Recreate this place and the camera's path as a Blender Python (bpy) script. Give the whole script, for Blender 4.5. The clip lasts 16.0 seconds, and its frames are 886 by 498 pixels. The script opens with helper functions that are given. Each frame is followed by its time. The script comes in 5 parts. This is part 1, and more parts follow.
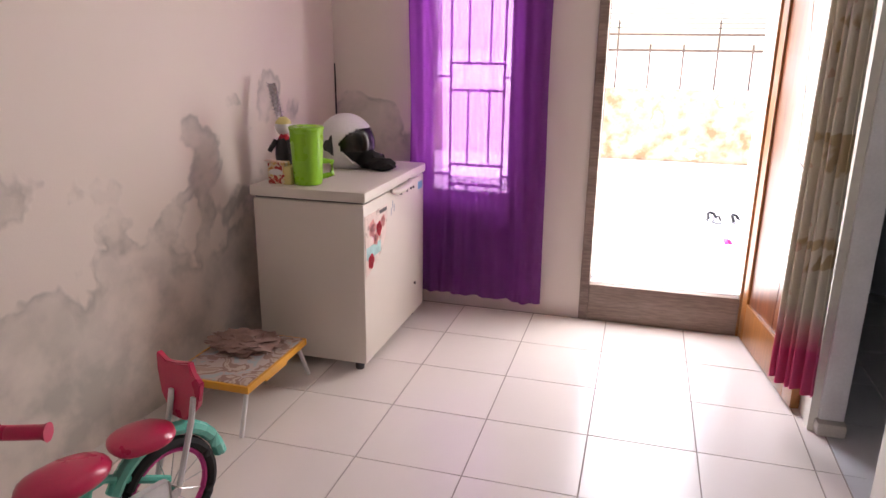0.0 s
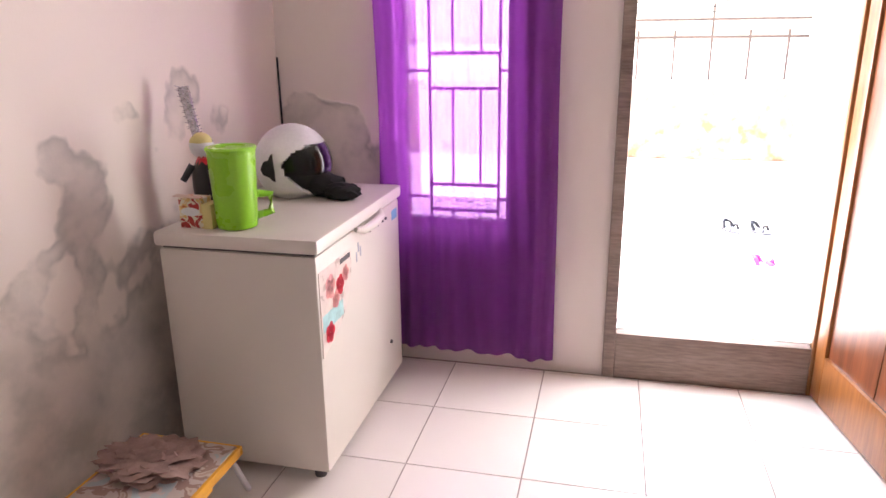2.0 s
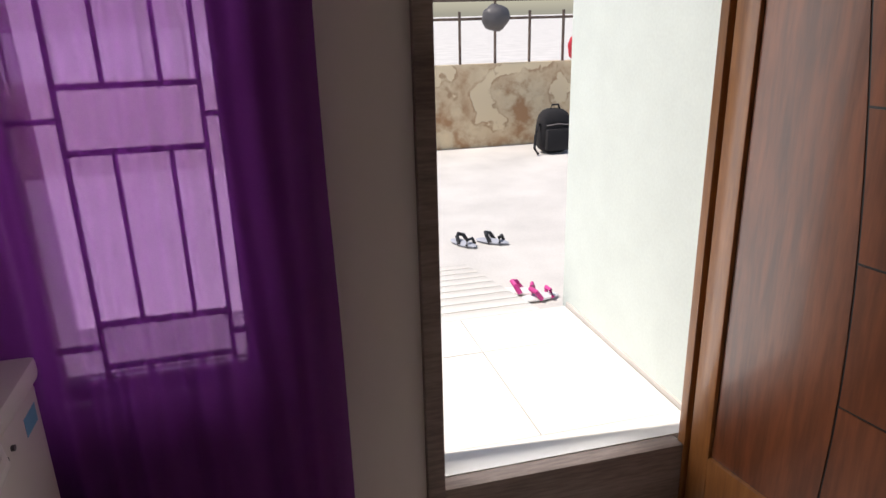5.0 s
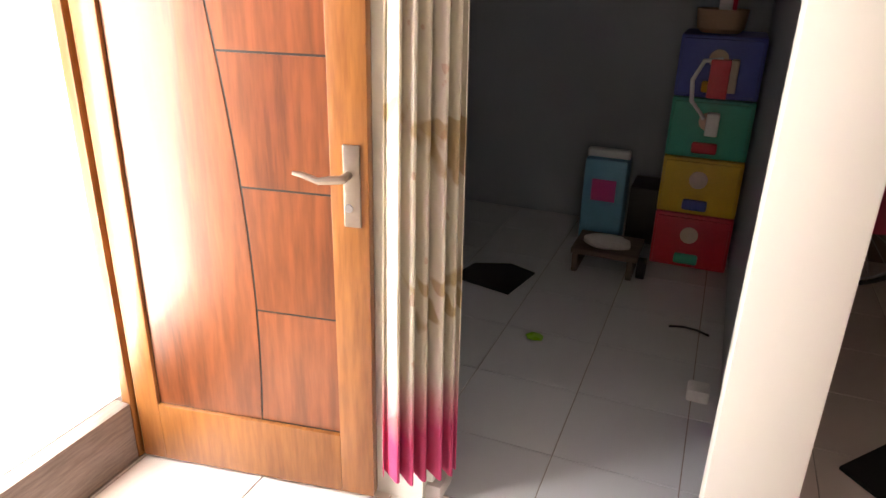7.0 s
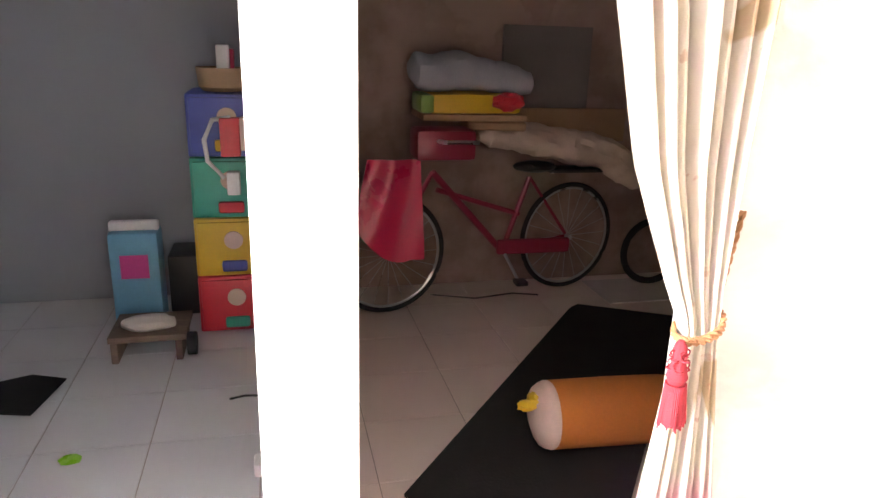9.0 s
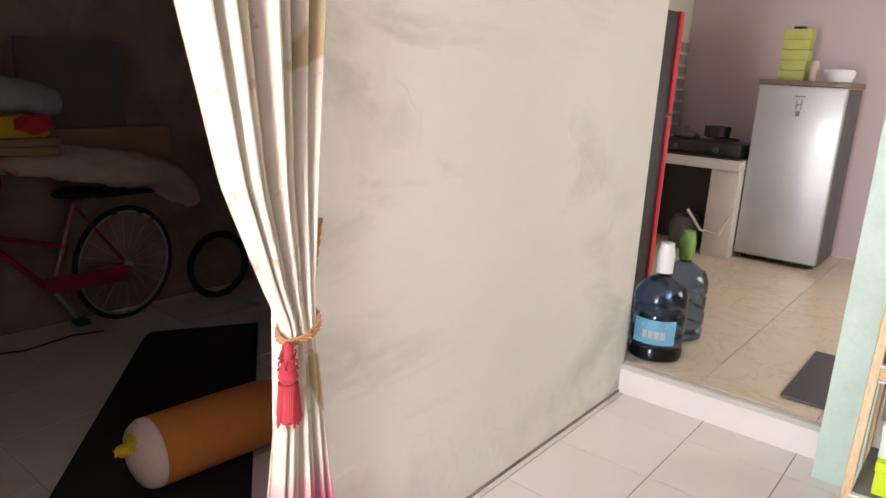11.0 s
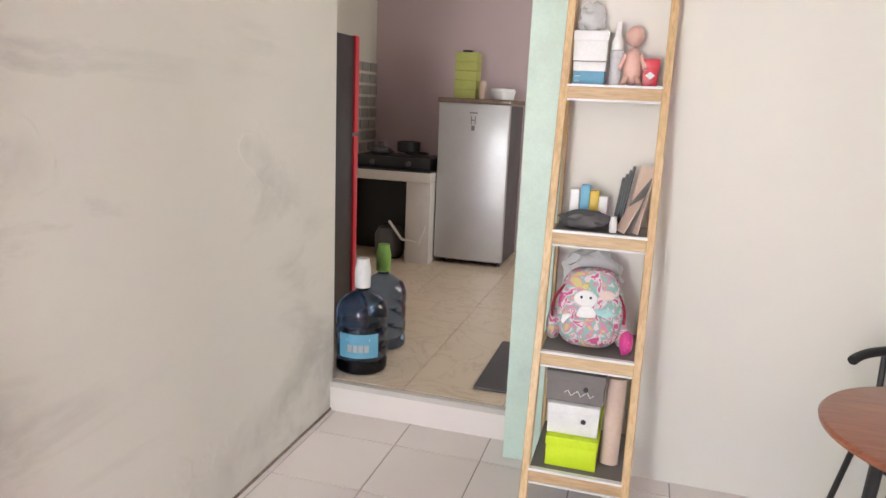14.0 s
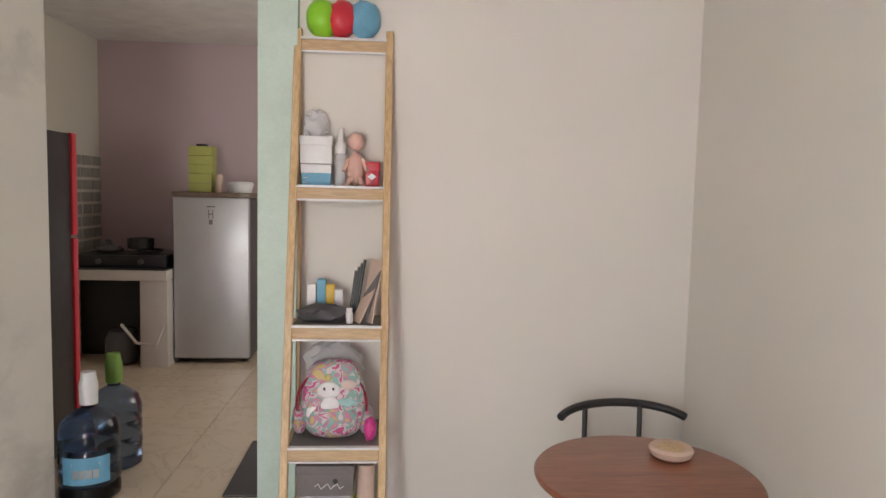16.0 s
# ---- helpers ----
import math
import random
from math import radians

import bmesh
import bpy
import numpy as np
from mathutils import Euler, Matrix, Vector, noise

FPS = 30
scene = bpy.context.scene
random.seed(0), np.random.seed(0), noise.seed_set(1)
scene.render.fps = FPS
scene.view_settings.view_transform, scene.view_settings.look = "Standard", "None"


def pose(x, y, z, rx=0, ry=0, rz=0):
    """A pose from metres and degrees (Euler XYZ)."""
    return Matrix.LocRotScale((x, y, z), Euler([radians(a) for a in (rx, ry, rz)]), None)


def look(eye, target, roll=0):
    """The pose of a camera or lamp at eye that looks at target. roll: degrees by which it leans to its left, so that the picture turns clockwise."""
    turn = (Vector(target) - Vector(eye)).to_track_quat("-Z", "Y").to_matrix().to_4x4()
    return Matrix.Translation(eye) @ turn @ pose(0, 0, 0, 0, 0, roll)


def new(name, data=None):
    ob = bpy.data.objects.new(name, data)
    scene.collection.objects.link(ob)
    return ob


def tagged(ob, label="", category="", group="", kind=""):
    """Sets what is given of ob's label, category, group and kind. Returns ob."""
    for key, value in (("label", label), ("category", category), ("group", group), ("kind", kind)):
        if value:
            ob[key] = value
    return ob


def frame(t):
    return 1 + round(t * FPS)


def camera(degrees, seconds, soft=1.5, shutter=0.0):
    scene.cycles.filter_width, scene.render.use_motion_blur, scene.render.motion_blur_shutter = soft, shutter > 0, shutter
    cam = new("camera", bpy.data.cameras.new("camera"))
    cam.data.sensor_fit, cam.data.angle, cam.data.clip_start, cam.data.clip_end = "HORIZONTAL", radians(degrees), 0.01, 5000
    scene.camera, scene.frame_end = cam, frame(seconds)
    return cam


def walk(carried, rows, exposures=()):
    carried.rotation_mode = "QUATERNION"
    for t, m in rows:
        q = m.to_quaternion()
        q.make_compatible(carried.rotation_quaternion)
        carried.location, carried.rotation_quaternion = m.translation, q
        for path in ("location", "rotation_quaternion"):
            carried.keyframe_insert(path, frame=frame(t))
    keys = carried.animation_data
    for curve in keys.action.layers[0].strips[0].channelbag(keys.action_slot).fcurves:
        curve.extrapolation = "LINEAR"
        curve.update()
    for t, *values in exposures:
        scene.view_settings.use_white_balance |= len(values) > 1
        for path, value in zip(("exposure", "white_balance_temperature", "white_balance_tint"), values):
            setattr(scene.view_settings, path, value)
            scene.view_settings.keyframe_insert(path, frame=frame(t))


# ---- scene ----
cam = camera(65.2, 16.0)
PATH = [
    (0, (-0.055, 0.383, 1.436), (-0.58, 2.229, 0.875), 0.7),
    (0.5, (-0.125, 0.598, 1.421), (-0.768, 2.401, 0.843), 0.3),
    (1, (-0.115, 0.862, 1.433), (-0.783, 2.662, 0.873), -0.5),
    (1.5, (-0.176, 1.033, 1.399), (-0.769, 2.846, 0.798), 0.8),
    (2, (-0.338, 1.226, 1.396), (-0.786, 3.089, 0.823), -0.6),
    (2.5, (-0.438, 1.408, 1.39), (-0.768, 3.291, 0.802), -0.8),
    (3, (-0.497, 1.685, 1.399), (-0.758, 3.576, 0.801), -1.3),
    (3.2, (-0.522, 1.773, 1.388), (-0.737, 3.671, 0.795), -0.7),
    (5.3, (-0.674, 2.504, 1.484), (0.073, 4.236, 0.819), -0.5),
    (5.5, (-0.683, 2.529, 1.484), (0.271, 4.158, 0.822), 0.2),
    (6, (-0.74, 2.559, 1.491), (0.558, 3.913, 0.796), -0.6),
    (6.5, (-0.764, 2.531, 1.487), (0.741, 3.621, 0.748), 0.7),
    (7, (-0.812, 2.492, 1.476), (0.91, 3.17, 0.718), 1.5),
    (7.5, (-0.766, 2.428, 1.465), (1.068, 2.747, 0.734), 1.2),
    (8, (-0.748, 2.384, 1.475), (1.142, 2.479, 0.828), 1.5),
    (8.5, (-0.638, 2.35, 1.479), (1.271, 2.144, 0.918), 0.8),
    (9, (-0.601, 2.332, 1.479), (1.256, 1.867, 0.898), 1.9),
    (9.5, (-0.62, 2.373, 1.488), (1.089, 1.471, 0.971), 2.7),
    (10, (-0.615, 2.435, 1.495), (0.896, 1.232, 0.973), 1.7),
    (10.2, (-0.599, 2.443, 1.49), (0.858, 1.175, 0.97), 2.0),
    (12.3, (-0.658, 2.455, 1.548), (0.171, 0.69, 1.104), 3.2),
    (12.5, (-0.665, 2.456, 1.55), (0.139, 0.677, 1.117), 3.2),
    (13, (-0.671, 2.432, 1.56), (0.109, 0.637, 1.147), 2.8),
    (13.5, (-0.692, 2.389, 1.57), (-0.005, 0.556, 1.161), 2.4),
    (14, (-0.73, 2.358, 1.547), (-0.193, 0.478, 1.127), 2.5),
    (14.5, (-0.752, 2.345, 1.556), (-0.429, 0.418, 1.13), 1.8),
    (15, (-0.786, 2.322, 1.541), (-0.679, 0.375, 1.094), 1.3),
    (15.5, (-0.794, 2.374, 1.568), (-0.91, 0.404, 1.245), 1.4),
    (16, (-0.801, 2.439, 1.61), (-0.946, 0.451, 1.448), 1.3),
]
EXPOSURES = [
    (0, 1.99, 6900, 21), (0.5, 2.29, 6800, 19), (1.0, 2.46, 6700, 18), (2.5, 2.46, 6700, 22), (3.2, 2.19, 6800, 25), (4.6, 0.54, 6800, 16),
    (5.5, -0.65, 6800, 13), (6.0, -0.1, 6900, 14), (6.5, 1.09, 7200, 14), (7.0, 2.86, 7600, 13), (7.5, 3.99, 7500, 15), (8.0, 4.9, 7000, 15),
    (9.2, 4.9, 6800, 12), (9.6, 4.59, 6700, 11), (10.0, 3.69, 6600, 9), (10.4, 3.49, 6600, 9), (12.3, 3.32, 6600, 9), (14.5, 3.08, 6500, 8),
    (15.2, 2.84, 6600, 9), (16, 2.52, 6800, 10),
]
walk(cam, [(t, look(eye, target, roll)) for t, eye, target, roll in PATH], EXPOSURES)

# ---- world and light ----
world = bpy.data.worlds.new("sky")
scene.world = world
world.use_nodes = True
wn = world.node_tree
sky = wn.nodes.new("ShaderNodeTexSky")
sky.sky_type, sky.sun_disc = "NISHITA", False
sky.sun_elevation, sky.sun_rotation = radians(62), radians(262)
wn.links.new(sky.outputs[0], wn.nodes["Background"].inputs[0])
wn.nodes["Background"].inputs[1].default_value = 0.15


def lamp(name, kind, m, energy, color=(1, 1, 1), size=None):
    d = bpy.data.lights.new(name, kind)
    d.energy, d.color = energy, color
    if kind == "AREA":
        d.shape, d.size, d.size_y = "RECTANGLE", size[0], size[1]
    else:
        d.angle = radians(0.6)
    ob = new(name, d)
    ob.matrix_world = m
    return ob


lamp("sun", "SUN", look((-6.2, 0.5, 12), (0, 0, 0)), 5.0, (1, 0.96, 0.9))
# sky light in the front door and window openings
lamp("door_daylight", "AREA", look((0.06, 4.1, 1.2), (-0.1, 0, 1.0)), 9, (0.98, 0.99, 1), (0.6, 1.9))
lamp("window_daylight", "AREA", look((-0.965, 4.3, 1.4), (-0.96, 0, 1.2)), 3.2, (1, 1, 1), (0.44, 1.4))
# added fill lamp inside the kitchen; no opening or visible source behind it
lamp("kitchen_fill", "AREA", look((-1.62, -2.2, 1.6), (3, -2.6, 1.0)), 3.4, (1, 0.97, 0.93), (1.0, 1.1))


# ---- materials ----
def nodes_of(name):
    m = bpy.data.materials.new(name)
    m.use_nodes = True
    return m, m.node_tree, m.node_tree.nodes["Principled BSDF"]


def link(nt, a, b):
    nt.links.new(a, b)


def noise_node(nt, scale, detail=4, rough=0.55, vec=None, distortion=0.0):
    n = nt.nodes.new("ShaderNodeTexNoise")
    n.inputs["Scale"].default_value, n.inputs["Detail"].default_value = scale, detail
    n.inputs["Roughness"].default_value, n.inputs["Distortion"].default_value = rough, distortion
    if vec is None:
        vec = nt.nodes.new("ShaderNodeTexCoord").outputs["Object"]
    link(nt, vec, n.inputs["Vector"])
    return n.outputs["Fac"]


def ramp(nt, fac, stops):
    r = nt.nodes.new("ShaderNodeValToRGB")
    while len(r.color_ramp.elements) < len(stops):
        r.color_ramp.elements.new(0.5)
    for e, (p, c) in zip(r.color_ramp.elements, stops):
        e.position = p
        e.color = (*c, 1) if isinstance(c, tuple) else (c, c, c, 1)
    link(nt, fac, r.inputs[0])
    return r.outputs[0]


def mixc(nt, fac, a, b, mode="MIX"):
    n = nt.nodes.new("ShaderNodeMix")
    n.data_type, n.blend_type = "RGBA", mode
    for sock, v in ((n.inputs[0], fac), (n.inputs[6], a), (n.inputs[7], b)):
        if isinstance(v, (int, float)):
            sock.default_value = v
        elif isinstance(v, tuple):
            sock.default_value = (*v, 1)
        else:
            link(nt, v, sock)
    return n.outputs[2]


def math_node(nt, op, a, b=0.0):
    n = nt.nodes.new("ShaderNodeMath")
    n.operation = op
    for sock, v in zip(n.inputs, (a, b)):
        if isinstance(v, (int, float)):
            sock.default_value = v
        else:
            link(nt, v, sock)
    return n.outputs[0]


def bump(nt, bsdf, height, strength=0.2, dist=0.01):
    b = nt.nodes.new("ShaderNodeBump")
    b.inputs["Strength"].default_value, b.inputs["Distance"].default_value = strength, dist
    link(nt, height, b.inputs["Height"])
    link(nt, b.outputs[0], bsdf.inputs["Normal"])


def plain(name, c, rough=0.5, metal=0.0, var=0.12, scale=6, fine=90, bumps=0.06, coat=0.0, alpha=1.0):
    """Colour with a broad and a fine variation and a slight relief."""
    m, nt, b = nodes_of(name)
    a = noise_node(nt, scale)
    f = noise_node(nt, fine, 3)
    lo = tuple(x * (1 - var) for x in c)
    hi = tuple(min(1, x * (1 + var * 0.6)) for x in c)
    col = ramp(nt, a, ((0.3, lo), (0.7, hi)))
    col = mixc(nt, 0.25, col, ramp(nt, f, ((0.3, tuple(x * 0.8 for x in c)), (0.7, hi))))
    link(nt, col, b.inputs["Base Color"])
    link(nt, ramp(nt, a, ((0.2, max(0.02, rough - 0.08)), (0.8, min(1, rough + 0.08)))), b.inputs["Roughness"])
    b.inputs["Metallic"].default_value = metal
    b.inputs["Coat Weight"].default_value = coat
    b.inputs["Alpha"].default_value = alpha
    bump(nt, b, f, bumps, 0.004)
    return m


def plaster(name, c, stain=(0.36, 0.34, 0.33), amount=0.5, top=1.15, damp=True, rims=0.75, depth=0.85, streaks=0.0):
    """Painted plaster; damp patches with dark rims that rise from the floor."""
    m, nt, b = nodes_of(name)
    co = nt.nodes.new("ShaderNodeTexCoord").outputs["Object"]
    broad = noise_node(nt, 0.9, 3, 0.5, co)
    grain = noise_node(nt, 140, 3, 0.6, co)
    col = ramp(nt, broad, ((0.25, tuple(x * 0.93 for x in c)), (0.75, c)))
    if damp:
        sep = nt.nodes.new("ShaderNodeSeparateXYZ")
        link(nt, co, sep.inputs[0])
        patch = noise_node(nt, 2.0, 4, 0.5, co, 0.15)
        lift = math_node(nt, "MULTIPLY", math_node(nt, "SUBTRACT", top, sep.outputs[2]), amount)
        field = math_node(nt, "ADD", patch, lift)
        mask = ramp(nt, field, ((0.56, 0.0), (0.72, 1.0)))
        rim = ramp(nt, field, ((0.545, 0.0), (0.565, 1.0), (0.6, 0.3), (0.75, 0.0)))
        mottle = noise_node(nt, 4.5, 4, 0.55, co, 0.1)
        under = ramp(nt, mottle, ((0.4, stain), (0.56, tuple(x * 0.82 for x in c)), (0.7, tuple(x * 0.95 for x in c))))
        col = mixc(nt, math_node(nt, "MULTIPLY", mask, depth), col, under)
        flake = ramp(nt, noise_node(nt, 5, 4, 0.6, co), ((0.36, 0.15), (0.56, 1.0)))
        col = mixc(nt, math_node(nt, "MULTIPLY", math_node(nt, "MULTIPLY", rim, flake), rims), col, tuple(x * 0.85 for x in stain))
        hgt = math_node(nt, "ADD", math_node(nt, "MULTIPLY", grain, 0.2), math_node(nt, "ADD", math_node(nt, "MULTIPLY", mottle, mask), rim))
        bump(nt, b, hgt, 0.3, 0.006)
    else:
        bump(nt, b, math_node(nt, "ADD", math_node(nt, "MULTIPLY", grain, 0.3), broad), 0.2, 0.006)
    if streaks:
        mp = nt.nodes.new("ShaderNodeMapping")
        mp.inputs["Rotation"].default_value = (radians(38), 0, 0)
        mp.inputs["Scale"].default_value = (1, 0.7, 1.7)
        link(nt, co, mp.inputs["Vector"])
        st = noise_node(nt, 1.7, 6, 0.62, mp.outputs[0], 0.7)
        spots = noise_node(nt, 1.1, 2, 0.5, co)
        amount_ = math_node(nt, "MULTIPLY", ramp(nt, st, ((0.5, 0.0), (0.62, 1.0), (0.7, 0.25))), ramp(nt, spots, ((0.42, 0.0), (0.62, streaks))))
        col = mixc(nt, amount_, col, stain)
        brush = noise_node(nt, 9, 4, 0.6, mp.outputs[0], 0.4)
        col = mixc(nt, ramp(nt, brush, ((0.4, 0.0), (0.8, 0.07))), col, tuple(x * 0.8 for x in c))
    link(nt, col, b.inputs["Base Color"])
    b.inputs["Roughness"].default_value = 0.75
    return m


def wood(name, c1, c2, rough=0.4, axis="Z", scale=9, coat=0.2):
    m, nt, b = nodes_of(name)
    co = nt.nodes.new("ShaderNodeTexCoord").outputs["Object"]
    mp = nt.nodes.new("ShaderNodeMapping")
    s = {"X": (0.12, 1, 1), "Y": (1, 0.12, 1), "Z": (1, 1, 0.1)}[axis]
    mp.inputs["Scale"].default_value = s
    info = nt.nodes.new("ShaderNodeObjectInfo")
    comb = nt.nodes.new("ShaderNodeCombineXYZ")
    for k in range(3):
        link(nt, math_node(nt, "MULTIPLY", info.outputs["Random"], 7.0 + k), comb.inputs[k])
    link(nt, co, mp.inputs["Vector"])
    link(nt, comb.outputs[0], mp.inputs["Location"])
    g = noise_node(nt, scale, 6, 0.6, mp.outputs[0], 1.2)
    f = noise_node(nt, scale * 14, 3, 0.6, mp.outputs[0])
    col = ramp(nt, g, ((0.3, c1), (0.52, tuple((p + q) / 2 for p, q in zip(c1, c2))), (0.7, c2)))
    col = mixc(nt, 0.35, col, ramp(nt, f, ((0.35, tuple(x * 0.6 for x in c1)), (0.65, c2))))
    link(nt, col, b.inputs["Base Color"])
    b.inputs["Roughness"].default_value, b.inputs["Coat Weight"].default_value = rough, coat
    bump(nt, b, f, 0.12, 0.002)
    return m


def tile_mat(name, c, rough=0.22, veins=None):
    m, nt, b = nodes_of(name)
    co = nt.nodes.new("ShaderNodeTexCoord").outputs["Object"]
    info = nt.nodes.new("ShaderNodeObjectInfo")
    vec = nt.nodes.new("ShaderNodeVectorMath")
    vec.operation = "ADD"
    comb = nt.nodes.new("ShaderNodeCombineXYZ")
    for k in range(3):
        link(nt, math_node(nt, "MULTIPLY", info.outputs["Random"], 31.0 + 9 * k), comb.inputs[k])
    link(nt, co, vec.inputs[0])
    link(nt, comb.outputs[0], vec.inputs[1])
    n1 = noise_node(nt, 3, 4, 0.6, vec.outputs[0], 0.8)
    col = ramp(nt, n1, ((0.3, tuple(x * 0.975 for x in c)), (0.7, c)))
    if veins:
        v = noise_node(nt, 2.4, 6, 0.6, vec.outputs[0], 2.2)
        col = mixc(nt, ramp(nt, v, ((0.47, 0.0), (0.5, 0.55), (0.53, 0.0))), col, veins)
    tone = ramp(nt, info.outputs["Random"], ((0.0, 0.95), (1.0, 1.0)))
    col = mixc(nt, 1.0, col, tone, "MULTIPLY")
    dirt = noise_node(nt, 1.3, 5, 0.7, vec.outputs[0])
    col = mixc(nt, ramp(nt, dirt, ((0.5, 0.0), (0.9, 0.05))), col, tuple(x * 0.7 for x in c))
    link(nt, col, b.inputs["Base Color"])
    link(nt, ramp(nt, dirt, ((0.3, rough), (0.8, rough + 0.05))), b.inputs["Roughness"])
    return m


def cloth(name, c, see=0.0, trans=0.45, weave=500, var=0.15):
    """Woven cloth that lets light through; see: share of open weave."""
    m, nt, b = nodes_of(name)
    out = nt.nodes["Material Output"]
    a = noise_node(nt, 5, 4)
    f = noise_node(nt, weave, 2)
    col = ramp(nt, a, ((0.3, tuple(x * (1 - var) for x in c)), (0.7, c)))
    col = mixc(nt, 0.2, col, ramp(nt, f, ((0.3, tuple(x * 0.6 for x in c)), (0.7, c))))
    link(nt, col, b.inputs["Base Color"])
    b.inputs["Roughness"].default_value = 0.85
    bump(nt, b, f, 0.15, 0.001)
    t = nt.nodes.new("ShaderNodeBsdfTranslucent")
    link(nt, col, t.inputs[0])
    mx = nt.nodes.new("ShaderNodeMixShader")
    mx.inputs[0].default_value = trans
    link(nt, b.outputs[0], mx.inputs[1])
    link(nt, t.outputs[0], mx.inputs[2])
    last = mx.outputs[0]
    if see:
        tr = nt.nodes.new("ShaderNodeBsdfTransparent")
        tr.inputs[0].default_value = (*[min(1, 0.62 + 0.8 * x) for x in c], 1)
        m2 = nt.nodes.new("ShaderNodeMixShader")
        m2.inputs[0].default_value = see
        link(nt, last, m2.inputs[1])
        link(nt, tr.outputs[0], m2.inputs[2])
        last = m2.outputs[0]
    link(nt, last, out.inputs[0])
    return m, nt, col, b, t


def printed_curtain():
    """Cream cloth, brown leaf blotches and thin bars, pink hem."""
    m, nt, col, b, t = cloth("curtain_print", (0.86, 0.8, 0.68), 0.0, 0.3)
    co = nt.nodes.new("ShaderNodeTexCoord").outputs["Object"]
    sep = nt.nodes.new("ShaderNodeSeparateXYZ")
    link(nt, co, sep.inputs[0])
    leaf = noise_node(nt, 5.5, 2, 0.4, co, 0.6)
    col = mixc(nt, ramp(nt, leaf, ((0.6, 0.0), (0.63, 0.75))), col, (0.5, 0.36, 0.16))
    fine = noise_node(nt, 16, 3, 0.5, co)
    col = mixc(nt, ramp(nt, fine, ((0.66, 0.0), (0.69, 0.5))), col, (0.55, 0.3, 0.2))
    z = math_node(nt, "ADD", sep.outputs[2], math_node(nt, "MULTIPLY", leaf, 0.12))
    col = mixc(nt, ramp(nt, math_node(nt, "MULTIPLY", z, 1.0), ((0.4, 0.95), (0.58, 0.0))), col, (0.72, 0.07, 0.24))
    link(nt, col, b.inputs["Base Color"])
    link(nt, col, t.inputs[0])
    return m


def glass(name, c=(1, 1, 1), rough=0.02):
    m, nt, b = nodes_of(name)
    b.inputs["Base Color"].default_value = (*c, 1)
    b.inputs["Transmission Weight"].default_value, b.inputs["Roughness"].default_value = 1, rough
    b.inputs["IOR"].default_value = 1.45
    return m


M_WALL_L = plaster("peeling_white_paint", (0.8, 0.705, 0.635), (0.43, 0.4, 0.365), 0.34, 1.02)
M_WALL = plaster("scuffed_white_paint", (0.785, 0.76, 0.695), (0.42, 0.4, 0.37), 0.13, 1.05, rims=0.0, depth=0.5, streaks=0.42)
M_WALL_C = plaster("clean_white_paint", (0.79, 0.763, 0.705), damp=False)
M_GREY = plaster("grey_paint", (0.36, 0.39, 0.43), damp=False)
M_RAW = plaster("raw_brown_render", (0.42, 0.31, 0.26), (0.24, 0.17, 0.14), 0.25, 2.0, rims=0.3)
M_PINK = plaster("pale_pink_paint", (0.6, 0.48, 0.5), damp=False)
M_CREAM = plaster("cream_paint", (0.7, 0.67, 0.58), damp=False)
M_MINT = plain("mint_paint", (0.6, 0.74, 0.66), 0.5)
M_OUT = plain("pale_green_paint", (0.66, 0.72, 0.68), 0.6, var=0.06)
M_YARDWALL = plaster("stained_tan_wall", (0.8, 0.66, 0.44), (0.36, 0.17, 0.07), 0.1, 1.7)
M_CEIL = plain("ceiling_white", (0.8, 0.78, 0.76), 0.8)
M_GROUT = plain("grout", (0.36, 0.3, 0.265), 0.9)
M_TILE = tile_mat("cream_floor_tile", (0.84, 0.775, 0.73))
M_TILE_G = tile_mat("white_floor_tile", (0.66, 0.67, 0.7), 0.3)
M_TILE_B = tile_mat("cream_bedroom_tile", (0.8, 0.7, 0.65), 0.35)
M_TILE_K = tile_mat("beige_marble_tile", (0.72, 0.6, 0.46), 0.3, (0.52, 0.38, 0.26))
M_TILE_P = tile_mat("white_porch_tile", (0.85, 0.82, 0.77), 0.15)
M_TEAK = wood("teak_red", (0.1, 0.028, 0.011), (0.31, 0.092, 0.032), 0.3, "Z", 3.2)
M_TEAK2 = wood("teak_gold", (0.2, 0.07, 0.021), (0.42, 0.165, 0.045), 0.3, "Z", 4)
M_SILL = wood("weathered_sill", (0.17, 0.12, 0.1), (0.36, 0.28, 0.24), 0.7, "X", 7, 0.0)
M_PINE = wood("pine", (0.56, 0.36, 0.17), (0.76, 0.56, 0.32), 0.5, "Z", 8, 0.05)
M_PINE_X = wood("pine_rail", (0.5, 0.32, 0.17), (0.68, 0.5, 0.3), 0.5, "X", 8, 0.05)
M_TABLE = wood("table_veneer", (0.23, 0.068, 0.032), (0.38, 0.135, 0.065), 0.3, "X", 6, 0.3)
M_PURPLE, *_ = cloth("purple_voile", (0.31, 0.072, 0.39), 0.4, 0.5)
M_PRINT = printed_curtain()
M_BLACK = plain("black_paint_and_shade", (0.02, 0.02, 0.022), 0.4)
M_BLACKCLOTH = plain("black_cloth", (0.014, 0.013, 0.015), 0.9, bumps=0.3)
M_WHITE = plain("white_enamel", (0.7, 0.645, 0.58), 0.4, var=0.02, scale=1.2, fine=2, bumps=0.0)
M_WHITEP = plain("white_plastic", (0.8, 0.8, 0.8), 0.35)
M_GREEN = plain("lime_plastic", (0.27, 0.62, 0.03), 0.3, var=0.05)
M_RED = plain("red_plastic", (0.62, 0.03, 0.05), 0.35)
